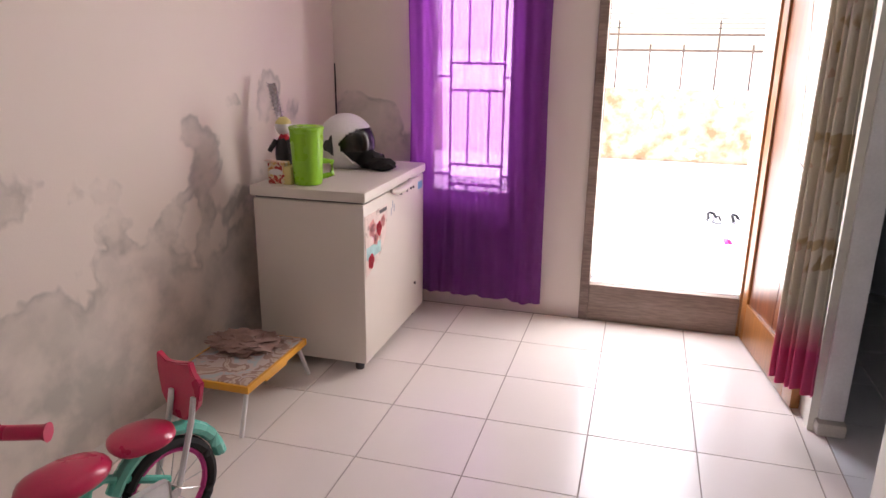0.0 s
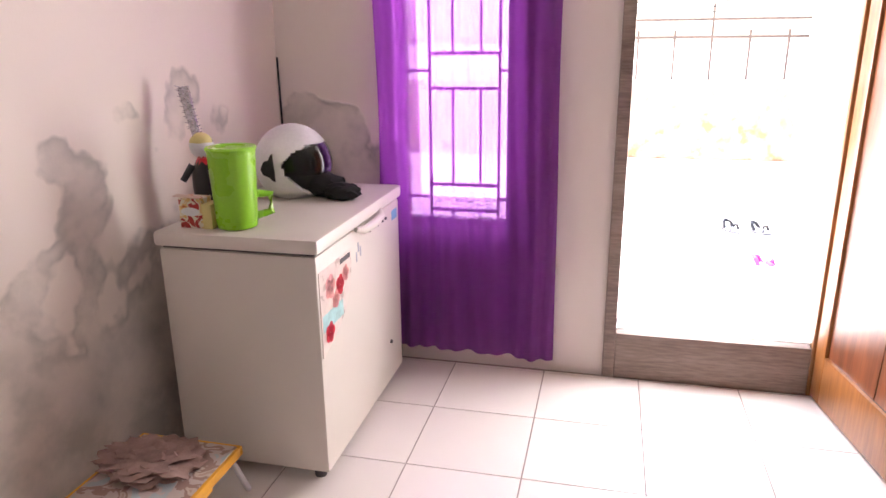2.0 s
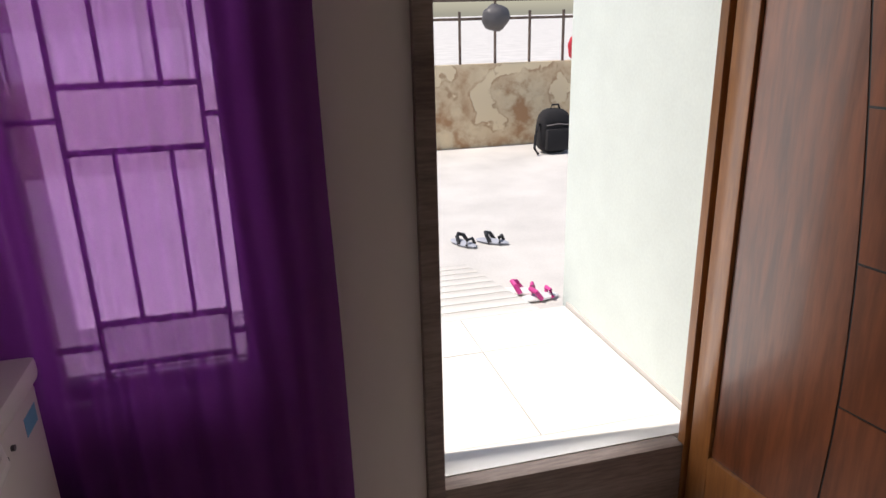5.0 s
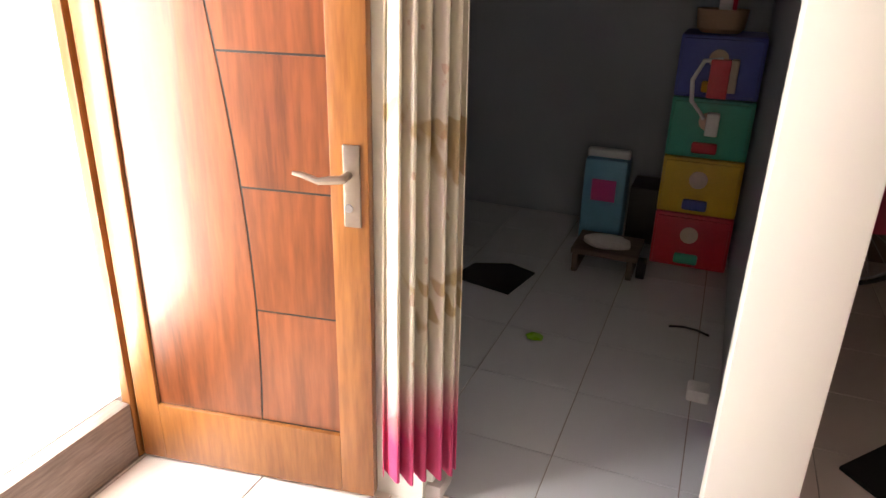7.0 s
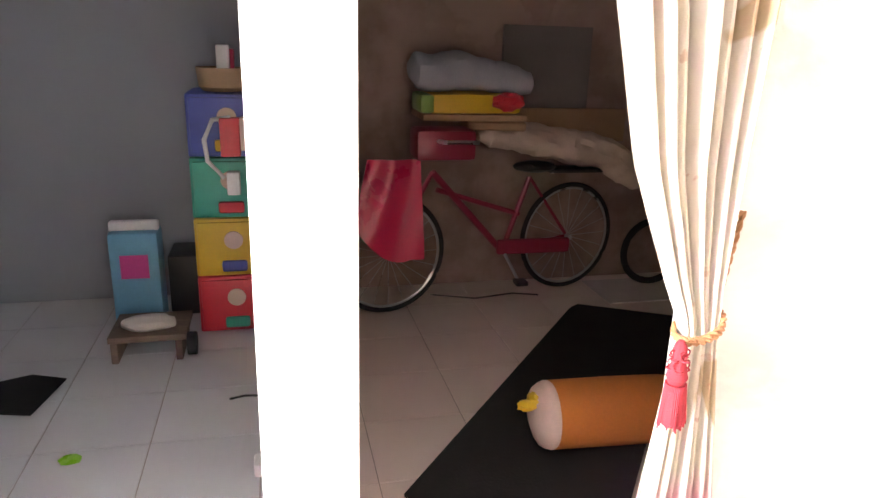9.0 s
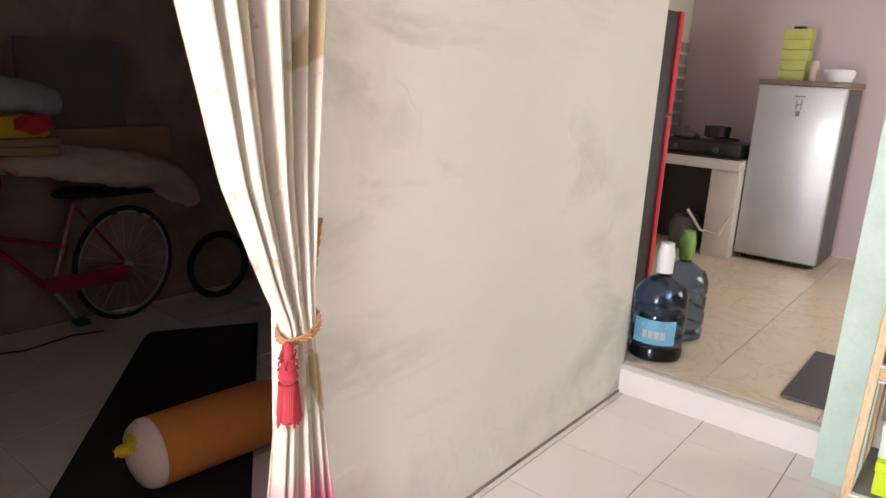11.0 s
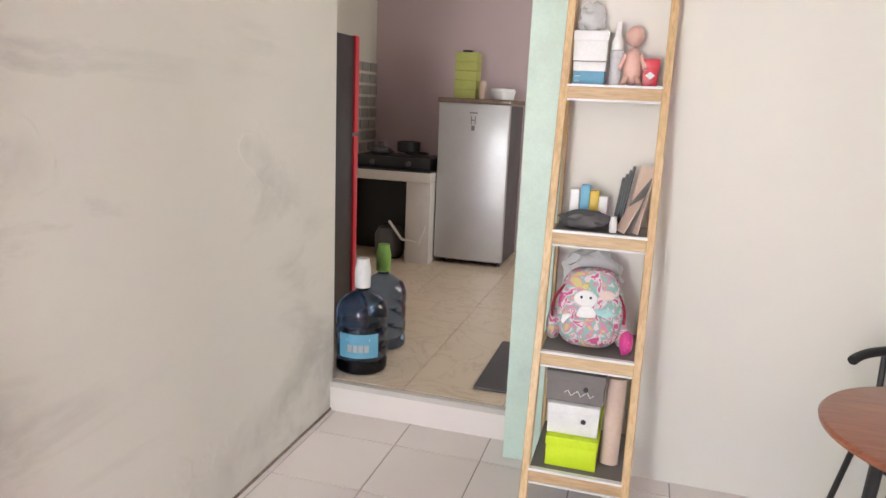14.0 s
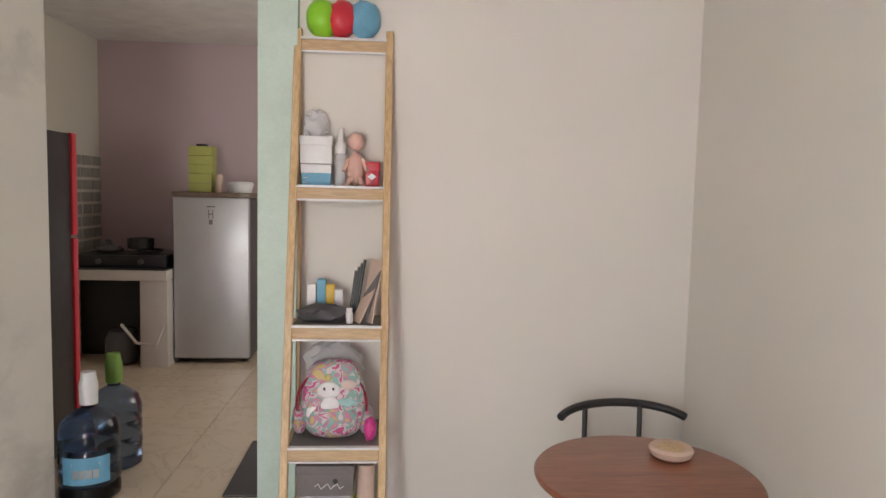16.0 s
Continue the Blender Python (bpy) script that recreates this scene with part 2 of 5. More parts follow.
M_CRIMSON = plain("crimson_plastic", (0.6, 0.02, 0.09), 0.3, var=0.06, coat=0.3)
M_PINKP = plain("magenta_rubber", (0.68, 0.06, 0.3), 0.5)
M_TEAL = plain("mint_enamel", (0.14, 0.6, 0.48), 0.25, coat=0.4)
M_YELLOW = plain("yellow_plastic", (0.7, 0.46, 0.03), 0.4)
M_ORANGE = plain("orange_rim", (0.72, 0.34, 0.03), 0.4)
M_BLUE = plain("blue_plastic", (0.07, 0.1, 0.42), 0.4)
M_LBLUE = plain("light_blue_print", (0.16, 0.42, 0.6), 0.5)
M_TURQ = plain("green_plastic", (0.05, 0.42, 0.3), 0.4)
M_STEEL = plain("brushed_steel", (0.55, 0.55, 0.56), 0.3, 0.9, 0.06, 4, 200)
M_BRASS = plain("brushed_nickel", (0.42, 0.36, 0.3), 0.32, 0.9)
M_SILVER = plain("silver_door", (0.52, 0.52, 0.53), 0.35, 0.5, 0.05)
M_DGREY = plain("dark_grey_plastic", (0.09, 0.085, 0.09), 0.5)
M_GREYCLOTH = plain("grey_blanket", (0.4, 0.42, 0.48), 0.9, bumps=0.3)
M_CREAMCLOTH = plain("cream_blanket", (0.62, 0.5, 0.42), 0.9, bumps=0.3)
M_ORANGECLOTH = plain("orange_bolster", (0.62, 0.22, 0.045), 0.9, bumps=0.25)
M_PALECLOTH = plain("pale_pink_cloth", (0.75, 0.6, 0.55), 0.9, bumps=0.25)
M_RUBBER = plain("rubber", (0.025, 0.024, 0.026), 0.8)
M_CARD = plain("brown_card", (0.42, 0.28, 0.17), 0.8)
M_LCARD = plain("pale_card", (0.72, 0.55, 0.45), 0.8)
M_GCARD = plain("grey_card", (0.2, 0.18, 0.175), 0.7)
M_LIME = plain("neon_card", (0.62, 0.8, 0.02), 0.6, var=0.05)
M_ROPE = plain("gold_rope", (0.45, 0.22, 0.1), 0.8, fine=300, bumps=0.4)
M_TASSEL = plain("red_tassel", (0.42, 0.035, 0.05), 0.9, fine=300, bumps=0.4)
M_CONC = plain("pale_concrete", (0.62, 0.6, 0.57), 0.85, var=0.2, scale=1.4, fine=60, bumps=0.3)
M_BRICKTILE = plain("grey_brick_tile", (0.34, 0.33, 0.3), 0.4, var=0.2)
M_STONE = plain("counter_render", (0.6, 0.56, 0.52), 0.8, var=0.1)
M_DARKRED = plain("dark_red_enamel", (0.28, 0.015, 0.045), 0.35, coat=0.2)
M_TISSUE = plain("olive_card", (0.46, 0.48, 0.14), 0.7)
M_BROWNCLOTH = plain("brown_cloth", (0.36, 0.23, 0.2), 0.9, var=0.4, scale=14, bumps=0.3)
M_DKGREEN = plain("olive_plastic", (0.2, 0.36, 0.07), 0.4)
M_DWOOD = wood("old_brown_wood", (0.12, 0.08, 0.06), (0.24, 0.17, 0.13), 0.8, "Y")
M_SKIN = plain("doll_vinyl", (0.72, 0.45, 0.38), 0.5)
M_PACKBAG = plain("clear_bag", (0.78, 0.78, 0.8), 0.25, alpha=0.55)
M_PALEYELLOW = plain("pale_yellow_card", (0.72, 0.62, 0.25), 0.6)
M_GLITTER = plain("silver_tinsel", (0.55, 0.53, 0.58), 0.2, 0.9, 0.5, 60, 300, 0.3)
M_PETAL = plain("pink_petal_print", (0.75, 0.32, 0.3), 0.4, var=0.3, scale=60)
M_AQUA = plain("aqua_print", (0.35, 0.58, 0.58), 0.4, var=0.3, scale=40)
M_STICKER = plain("cream_sticker", (0.72, 0.6, 0.54), 0.3, var=0.2, scale=20)
M_VISOR = glass("smoked_visor", (0.12, 0.12, 0.13), 0.05)
M_PANE = glass("window_pane")
M_BOTTLE = glass("blue_bottle", (0.22, 0.33, 0.52), 0.08)


def multi(name, colors, scale=14, rough=0.6):
    """Printed paper or cloth in several colours."""
    m, nt, b = nodes_of(name)
    f = noise_node(nt, scale, 2, 0.5, None, 0.8)
    k = len(colors)
    stops = []
    for i, c in enumerate(colors):
        p = 0.3 + 0.4 * i / k
        stops.append((p, c))
    r = ramp(nt, f, tuple(stops))
    r.node.color_ramp.interpolation = "CONSTANT"
    link(nt, r, b.inputs["Base Color"])
    b.inputs["Roughness"].default_value = rough
    return m


M_TABLETOP = multi("faded_map_print", [(0.4, 0.28, 0.23), (0.5, 0.4, 0.33), (0.3, 0.19, 0.16), (0.47, 0.38, 0.35), (0.36, 0.4, 0.42)], 13)
M_UNICORN = multi("pink_bag_print", [(0.66, 0.56, 0.58), (0.55, 0.1, 0.25), (0.68, 0.58, 0.6), (0.26, 0.46, 0.42), (0.6, 0.24, 0.36), (0.58, 0.48, 0.2)], 22)
M_SNACK = multi("snack_print", [(0.5, 0.12, 0.04), (0.72, 0.5, 0.2), (0.75, 0.7, 0.55), (0.45, 0.05, 0.04)], 30)


# ---- shape helpers ----
def box(bm, x0, x1, y0, y1, z0, z1, bev=0.0):
    g = bmesh.ops.create_cube(bm, size=1, matrix=Matrix.Translation(((x0 + x1) / 2, (y0 + y1) / 2, (z0 + z1) / 2)) @ Matrix.Diagonal((abs(x1 - x0), abs(y1 - y0), abs(z1 - z0), 1)))
    if bev:
        es = list({e for v in g["verts"] for e in v.link_edges})
        bmesh.ops.bevel(bm, geom=es, offset=bev, segments=2, affect="EDGES", profile=0.6)
    return bm


def bar(bm, a, b, r, r2=None, seg=10):
    a, b = Vector(a), Vector(b)
    d = b - a
    q = d.to_track_quat("Z", "Y").to_matrix().to_4x4()
    bmesh.ops.create_cone(bm, cap_ends=True, segments=seg, radius1=r, radius2=r if r2 is None else r2, depth=d.length, matrix=Matrix.Translation((a + b) / 2) @ q)
    return bm


def beam(bm, a, b, w, h, bev=0.0):
    """A square bar from a to b, w across, h deep."""
    a, b = Vector(a), Vector(b)
    d = b - a
    q = d.to_track_quat("Z", "Y").to_matrix().to_4x4()
    g = bmesh.ops.create_cube(bm, size=1, matrix=Matrix.Translation((a + b) / 2) @ q @ Matrix.Diagonal((w, h, d.length, 1)))
    if bev:
        bmesh.ops.bevel(bm, geom=list({e for v in g["verts"] for e in v.link_edges}), offset=bev, segments=1, affect="EDGES")
    return bm


def tube(bm, pts, r, seg=8, closed=False):
    pts = [Vector(p) for p in pts]
    n = len(pts)
    rings = []
    for i, p in enumerate(pts):
        a = pts[i - 1] if (i or closed) else pts[0]
        c = pts[(i + 1) % n] if (i < n - 1 or closed) else pts[-1]
        t = (c - a).normalized()
        up = Vector((0, 0, 1)) if abs(t.z) < 0.9 else Vector((1, 0, 0))
        u = t.cross(up).normalized()
        w = t.cross(u).normalized()
        rr = r[i] if isinstance(r, (list, tuple)) else r
        rings.append([bm.verts.new(p + rr * (math.cos(2 * math.pi * k / seg) * u + math.sin(2 * math.pi * k / seg) * w)) for k in range(seg)])
    for i in range(n if closed else n - 1):
        r0, r1 = rings[i], rings[(i + 1) % n]
        for k in range(seg):
            bm.faces.new((r0[k], r0[(k + 1) % seg], r1[(k + 1) % seg], r1[k]))
    if not closed:
        bm.faces.new(rings[0])
        bm.faces.new(rings[-1])
    bmesh.ops.recalc_face_normals(bm, faces=bm.faces[:])
    return bm


def lathe(bm, profile, c=(0, 0, 0), seg=28):
    rings = [[bm.verts.new((c[0] + r * math.cos(2 * math.pi * k / seg), c[1] + r * math.sin(2 * math.pi * k / seg), c[2] + z)) for k in range(seg)] for r, z in profile]
    for r0, r1 in zip(rings, rings[1:]):
        for k in range(seg):
            bm.faces.new((r0[k], r0[(k + 1) % seg], r1[(k + 1) % seg], r1[k]))
    bm.faces.new(rings[0])
    bm.faces.new(rings[-1])
    bmesh.ops.recalc_face_normals(bm, faces=bm.faces[:])
    return bm


def blob(bm, c, r, amp=0.12, freq=2.5, seed=0, sub=3):
    """A rounded lump with an uneven skin; r: three radii."""
    g = bmesh.ops.create_icosphere(bm, subdivisions=sub, radius=1)
    for v in g["verts"]:
        k = 1 + amp * noise.noise(v.co * freq + Vector((seed, seed * 2, 0)))
        v.co = Vector((c[0] + v.co.x * r[0] * k, c[1] + v.co.y * r[1] * k, c[2] + v.co.z * r[2] * k))
    return bm


def ring(c, r, axis="X", n=32, tilt=0.0):
    out = []
    for k in range(n):
        a = 2 * math.pi * k / n
        p = Vector((0, r * math.cos(a), r * math.sin(a))) if axis == "X" else Vector((r * math.cos(a), r * math.sin(a), 0))
        p.rotate(Euler((0, 0, tilt)))
        out.append(Vector(c) + p)
    return out


def mesh_ob(name, bm, material, smooth=True):
    me = bpy.data.meshes.new(name)
    bm.to_mesh(me)
    bm.free()
    me.materials.append(material)
    if smooth:
        for p in me.polygons:
            p.use_smooth = True
        me.set_sharp_from_angle(angle=radians(35))
    return new(name, me)


def part(name, bm, material, parent, label=""):
    ob = mesh_ob(name, bm, material)
    ob.parent = parent
    if label:
        tagged(ob, label)
    return ob


def thing(name, label, category, group="", at=(0, 0, 0)):
    """An Empty at the base of a thing; parts are built in its own space."""
    ob = new(name)
    ob.empty_display_size = 0.05
    ob.location = at
    return tagged(ob, label, category, group)


def solo(name, bm, material, label, category, group=""):
    return tagged(mesh_ob(name, bm, material), label, category, group)


def struct(name, bm, material, label=""):
    return tagged(mesh_ob(name, bm, material), label or name.replace("_", " "), kind="structure")


def B():
    return bmesh.new()


def boxes(*bs, bev=0.0):
    bm = B()
    for b in bs:
        box(bm, *b, bev=bev)
    return bm


# ---- the house ----
XR, XRB = 0.67, 0.79          # wall between living room and bedrooms
YF, YFO = 4.05, 4.2           # front wall
YB, YBB = -0.495, -0.64        # wall towards the kitchen
CZ = 2.9                      # ceiling
DX0, DX1 = -0.262, 0.5       # front door opening
WX0, WX1, WZ0, WZ1 = -1.215, -0.715, 0.62, 2.1


def left_x(y):
    return -1.742 - 0.0795 * (YF - y)


M_WALL_F = plaster("damp_corner_paint", (0.8, 0.71, 0.65), (0.3, 0.29, 0.27), 0.4, 1.22)
struct("wall_front_corner", boxes((-2.3, WX0, YF, YFO, -0.1, CZ)), M_WALL_F, "white painted front wall with grey damp corner")
bm = boxes((WX0, WX1, YF, YFO, -0.1, WZ0), (WX0, WX1, YF, YFO, WZ1, CZ), (WX1, DX0 - 0.05, YF, YFO, -0.1, CZ), (DX0 - 0.05, 0.61, YF, YFO, 2.25, CZ), (0.61, XRB, YF, YFO, -0.1, CZ), (DX1 + 0.025, 0.61, YF, 4.064, -0.1, 2.25))
struct("wall_front", bm, plaster("front_paint", (0.8, 0.715, 0.67), damp=False), "white painted front wall")
def left_wall(name, ya, yb, material, label):
    bm = B()
    p = [(left_x(ya), ya), (left_x(yb), yb), (-2.6, yb), (-2.6, ya)]
    lo = [bm.verts.new((x, y, -0.1)) for x, y in p]
    hi = [bm.verts.new((x, y, CZ)) for x, y in p]
    bm.faces.new(lo), bm.faces.new(hi)
    for k in range(4):
        bm.faces.new((lo[k], lo[(k + 1) % 4], hi[(k + 1) % 4], hi[k]))
    bmesh.ops.recalc_face_normals(bm, faces=bm.faces[:])
    struct(name, bm, material, label)


left_wall("wall_left", YF + 0.1, 1.0, M_WALL_L, "white wall with peeling paint and damp stains")
left_wall("wall_left_back", 1.0, -4.2, M_WALL_C, "clean white painted wall")
# wall with the two bedroom openings
O1A, O1B, O2A, O2B = 2.38, 3.12, 1.4, 2.18
bm = boxes((XR, XRB, O1B, YF, -0.1, CZ), (XR, XRB, O1A, O1B, 2.15, CZ), (XR, XRB, O2A, O2B, 2.15, CZ), (XR, XRB, YBB, O2A, -0.1, CZ))
struct("wall_bedrooms", bm, M_WALL, "off-white plastered wall with faint damp stains")
bm = boxes((XR - 0.004, XRB, O2B, O1A, -0.1, CZ), bev=0.006)
struct("wall_pillar", bm, M_WALL_C, "white painted pillar between two doorways")
bm = boxes((XRB, 3.6, 2.21, 2.32, -0.1, CZ))
struct("wall_partition", bm, M_GREY, "partition wall between the two bedrooms")
struct("wall_bedroom_grey", boxes((3.45, 3.6, 2.32, 5.12, -0.1, CZ)), M_GREY, "dull grey painted bedroom wall")
struct("wall_bedroom_grey_end", boxes((0.8, 3.45, 5.0, 5.12, -0.1, CZ)), M_GREY, "dull grey painted bedroom wall")
struct("wall_bedroom_raw", boxes((3.4, 3.55, -0.64, 2.21, -0.1, CZ)), M_RAW, "unpainted brown rendered wall")
struct("wall_bedroom_raw_end", boxes((XRB, 3.4, -0.76, -0.64, -0.1, CZ)), M_RAW, "unpainted brown rendered wall")
struct("wall_bedroom_raw_side", boxes((XRB, 3.4, 2.198, 2.206, 0, CZ)), M_RAW, "unpainted brown rendered wall")
# wall towards the kitchen, from the green jamb to the corner
struct("wall_kitchen", boxes((-2.5, -0.405, YBB, YB, -0.1, CZ), (-0.405, XR, YBB, YB, 2.45, CZ)), M_WALL_C, "clean white painted wall")
struct("kitchen_jamb", boxes((-0.405, -0.245, YBB - 0.01, YB + 0.045, 0.0, 2.45), bev=0.004), M_MINT, "mint green painted doorway jamb")
struct("wall_kitchen_back", boxes((-2.5, 1.98, -4.25, -4.08, -0.1, CZ)), M_PINK, "pale pink kitchen wall")
struct("wall_kitchen_side", boxes((1.86, 2.0, -4.08, -0.76, -0.1, CZ)), M_CREAM, "cream kitchen wall")
struct("wall_kitchen_near", boxes((XRB, 1.86, -0.775, -0.762, 0, CZ)), M_CREAM, "cream kitchen wall")
struct("ceiling", boxes((-2.6, 3.6, -4.25, YFO, CZ, CZ + 0.1), (0.68, 3.6, YFO, 5.12, CZ, CZ + 0.1)), M_CEIL, "white ceiling")
floor = struct("floor", boxes((-2.3, XR + 0.06, YBB, YF, -0.1, -0.004)), M_GROUT, "cream tiled living room floor")
floor_bed = struct("floor_bedrooms", boxes((XR + 0.06, 3.45, -0.64, YF, -0.1, -0.004), (0.8, 3.45, YF, 5.0, -0.1, -0.004)), M_GROUT, "white tiled bedroom floor")
KZ = 0.155
floor_kit = struct("floor_kitchen", boxes((-2.4, 1.86, -4.08, -0.62, -0.1, KZ - 0.004)), M_GROUT, "beige marble tiled kitchen floor, a step up")
bm = boxes((-0.245, XR, -0.62, -0.605, 0.0, KZ - 0.03))
struct("kitchen_step", bm, M_TILE, "white tiled step up to the kitchen")
struct("kitchen_step_edge", boxes((-0.245, XR, -0.64, -0.603, KZ - 0.03, KZ - 0.002), bev=0.003), M_STONE, "worn cement edge of the kitchen step")
# dirt line at the foot of the bedroom wall
struct("baseboard", boxes((XR - 0.006, XR + 0.01, YBB, O2A, 0, 0.013), bev=0.004), M_SILL, "dirty cement joint at the wall's foot")

# front doorway
bm = boxes((DX0, DX1, YF - 0.02, YF + 0.038, 0.0, 0.205), bev=0.008)
struct("door_sill", bm, M_SILL, "weathered brown wooden door sill")
bm = boxes((DX0 - 0.05, DX0, YF - 0.025, YFO, 0.0, 2.25), bev=0.006)
struct("door_frame", bm, M_SILL, "worn brown wooden door frame")
struct("door_frame_right", boxes((DX1, DX1 + 0.024, YF - 0.02, 4.064, 0.0, 2.18), bev=0.004), M_TEAK2, "brown wooden door frame")
struct("door_frame_top", boxes((DX0, DX1, YF - 0.02, YFO, 2.18, 2.25), bev=0.006), M_SILL, "brown wooden door frame")

# front door leaf, open into the room
door = tagged(new("door_1"), "brown varnished teak front door, standing open", "door", kind="structure")
door.matrix_world = pose(0.546, YF - 0.03, 0.012, 0, 0, -81.0)
LW, LT, LH = 0.765, 0.038, 2.12
bm = boxes((0, 0.075, -LT, 0, 0, LH), (LW - 0.1, LW, -LT, 0, 0, LH), (0.075, LW - 0.1, -LT, 0, 0, 0.2), (0.075, LW - 0.1, -LT, 0, LH - 0.12, LH), bev=0.004)
part("door_stile", bm, M_TEAK2, door, "golden brown frame of the door")
# two fields, parted by a curved groove, the right one in three boards
W0, W1, H0, H1 = 0.075, LW - 0.1, 0.2, LH - 0.12


def groove(z):
    return W0 + (W1 - W0) * (0.42 + 0.2 * math.cos((z - 0.55) / 1.1 * 1.5) - 0.02)


def curved(bm, z0, z1, left):
    n = 14
    rows = []
    for i in range(n + 1):
        z = z0 + (z1 - z0) * i / n
        g = groove(z)
        a, b = (W0 + 0.003, g - 0.003) if left else (g + 0.003, W1 - 0.003)
        rows.append([bm.verts.new((x, y, z)) for x, y in ((a, -0.012), (b, -0.012), (b, -0.026), (a, -0.026))])
    for r0, r1 in zip(rows, rows[1:]):
        for k in range(4):
            bm.faces.new((r0[k], r0[(k + 1) % 4], r1[(k + 1) % 4], r1[k]))
    bm.faces.new(rows[0]), bm.faces.new(rows[-1])
    bmesh.ops.recalc_face_normals(bm, faces=bm.faces[:])
    return bm


part("panel", curved(B(), H0 + 0.003, H1, True), M_TEAK, door, "reddish teak panel")
cuts = [H0 + 0.003, 0.568, 0.922, 1.262, 1.63, H1]
for a, b in zip(cuts, cuts[1:]):
    part("panel", curved(B(), a + 0.003, b - 0.003, False), M_TEAK, door)
part("panel_back", boxes((W0, W1, -0.024, -0.014, H0, H1)), M_BLACK, door)
hp = part("handle_plate", boxes((LW - 0.064, LW - 0.02, -LT - 0.006, -LT + 0.002, 0.85, 1.06), bev=0.003), M_BRASS, door, "brushed metal plate with keyhole")
bm = tube(B(), [(LW - 0.05, -LT, 0.985), (LW - 0.05, -LT - 0.045, 0.985), (LW - 0.07, -LT - 0.052, 0.984), (LW - 0.11, -LT - 0.052, 0.978), (LW - 0.15, -LT - 0.05, 0.99), (LW - 0.175, -LT - 0.05, 0.992)], [0.011, 0.011, 0.011, 0.009, 0.008, 0.005])
part("handle", bm, M_BRASS, hp, "curved lever")
part("keyhole", bar(B(), (LW - 0.05, -LT - 0.01, 0.9), (LW - 0.05, -LT, 0.9), 0.011), M_STEEL, hp)

# window with grille
win = tagged(new("window_1"), "tall narrow window with a black iron grille", "window", kind="structure")
bm = boxes((WX0, WX0 + 0.035, 4.09, 4.15, WZ0, WZ1), (WX1 - 0.035, WX1, 4.09, 4.15, WZ0, WZ1), (WX0 + 0.035, WX1 - 0.035, 4.09, 4.15, WZ0, WZ0 + 0.035), (WX0 + 0.035, WX1 - 0.035, 4.09, 4.15, WZ1 - 0.035, WZ1), bev=0.003)
part("window_frame", bm, M_SILL, win)
pane = part("pane", boxes((WX0 + 0.035, WX1 - 0.035, 4.118, 4.123, WZ0 + 0.035, WZ1 - 0.035)), M_PANE, win)
pane.visible_shadow = False
for x in (-1.072, -0.78):
    part("grille_bar", beam(B(), (x, 4.078, WZ0), (x, 4.078, WZ1), 0.011, 0.011), M_BLACK, win)
for z in (0.7, 0.81, 1.212, 1.352, 1.76):
    part("grille_bar", beam(B(), (-1.072, 4.08, z), (-0.78, 4.08, z), 0.013, 0.013), M_BLACK, win)
for z in (0.755, 1.283, 1.81):
    for x0, x1 in ((WX0, -1.072), (-0.78, WX1)):
        part("grille_bar", beam(B(), (x0, 4.08, z), (x1, 4.08, z), 0.012, 0.012), M_BLACK, win)
for x in (-0.975, -0.858):
    for z0, z1 in ((WZ0, 0.7), (0.81, 1.212), (1.352, 1.76), (1.76, WZ1)):
        part("grille_bar", beam(B(), (x, 4.079, z0), (x, 4.079, z1), 0.01, 0.01), M_BLACK, win)


def sheet(bm, fn, nu, nv, thick=0.003):
    g = [[bm.verts.new(fn(u / nu, v / nv)) for u in range(nu + 1)] for v in range(nv + 1)]
    for v in range(nv):
        for u in range(nu):
            bm.faces.new((g[v][u], g[v][u + 1], g[v + 1][u + 1], g[v + 1][u]))
    bmesh.ops.recalc_face_normals(bm, faces=bm.faces[:])
    bmesh.ops.solidify(bm, geom=bm.faces[:], thickness=thick)
    return bm


def window_curtain(u, v):
    z = 0.075 + 2.1 * (1 - v)
    gather = 0.75 + 0.25 * v
    k = u + 0.012 * math.sin(5 * u + 3 * v)
    x = -1.285 + 0.755 * k + 0.01 * noise.noise(Vector((u * 6, v * 3, 0)))
    fold = math.sin(k * 62 + 1.3 * math.sin(4 * v + 9 * u)) * 0.5 + math.sin(k * 27) * 0.5
    return (x, 3.975 + 0.022 * gather * fold, z + 0.018 * noise.noise(Vector((u * 5, 2, v))) * v + 0.02 * (1 - u) * v)


cur = thing("window_curtain", "long purple voile curtain over the window", "curtain")
part("cloth", sheet(B(), window_curtain, 150, 40, 0.002), M_PURPLE, cur)
part("rod", bar(B(), (-1.4, 3.98, 2.18), (-0.48, 3.98, 2.18), 0.011), M_STEEL, cur)
for x in (-1.38, -0.5):
    part("bracket", boxes((x - 0.01, x + 0.01, 3.97, YF + 0.005, 2.17, 2.19)), M_STEEL, cur)


def door_curtain(u, v):
    z = 0.2 + 1.95 * (1 - v)
    spread = 0.8 + 0.2 * v
    k = 0.5 + (u - 0.5) * spread
    f = (0.6 + 0.4 * v) * (math.sin(u * 34 + 0.5 * math.sin(3 * v)) + 0.35 * math.sin(u * 15 + 1))
    return (0.512 + 0.115 * k + 0.022 * f, 3.165 - 0.165 * k + 0.02 * f, z + 0.008 * math.sin(u * 11) * v)


cur = thing("doorway_curtain", "cream printed curtain with pink hem, drawn aside", "curtain", "doorway curtains")
part("cloth", sheet(B(), door_curtain, 110, 40), M_PRINT, cur)
part("rod", bar(B(), (0.6, 2.35, 2.155), (0.6, 3.2, 2.155), 0.01), M_STEEL, cur)


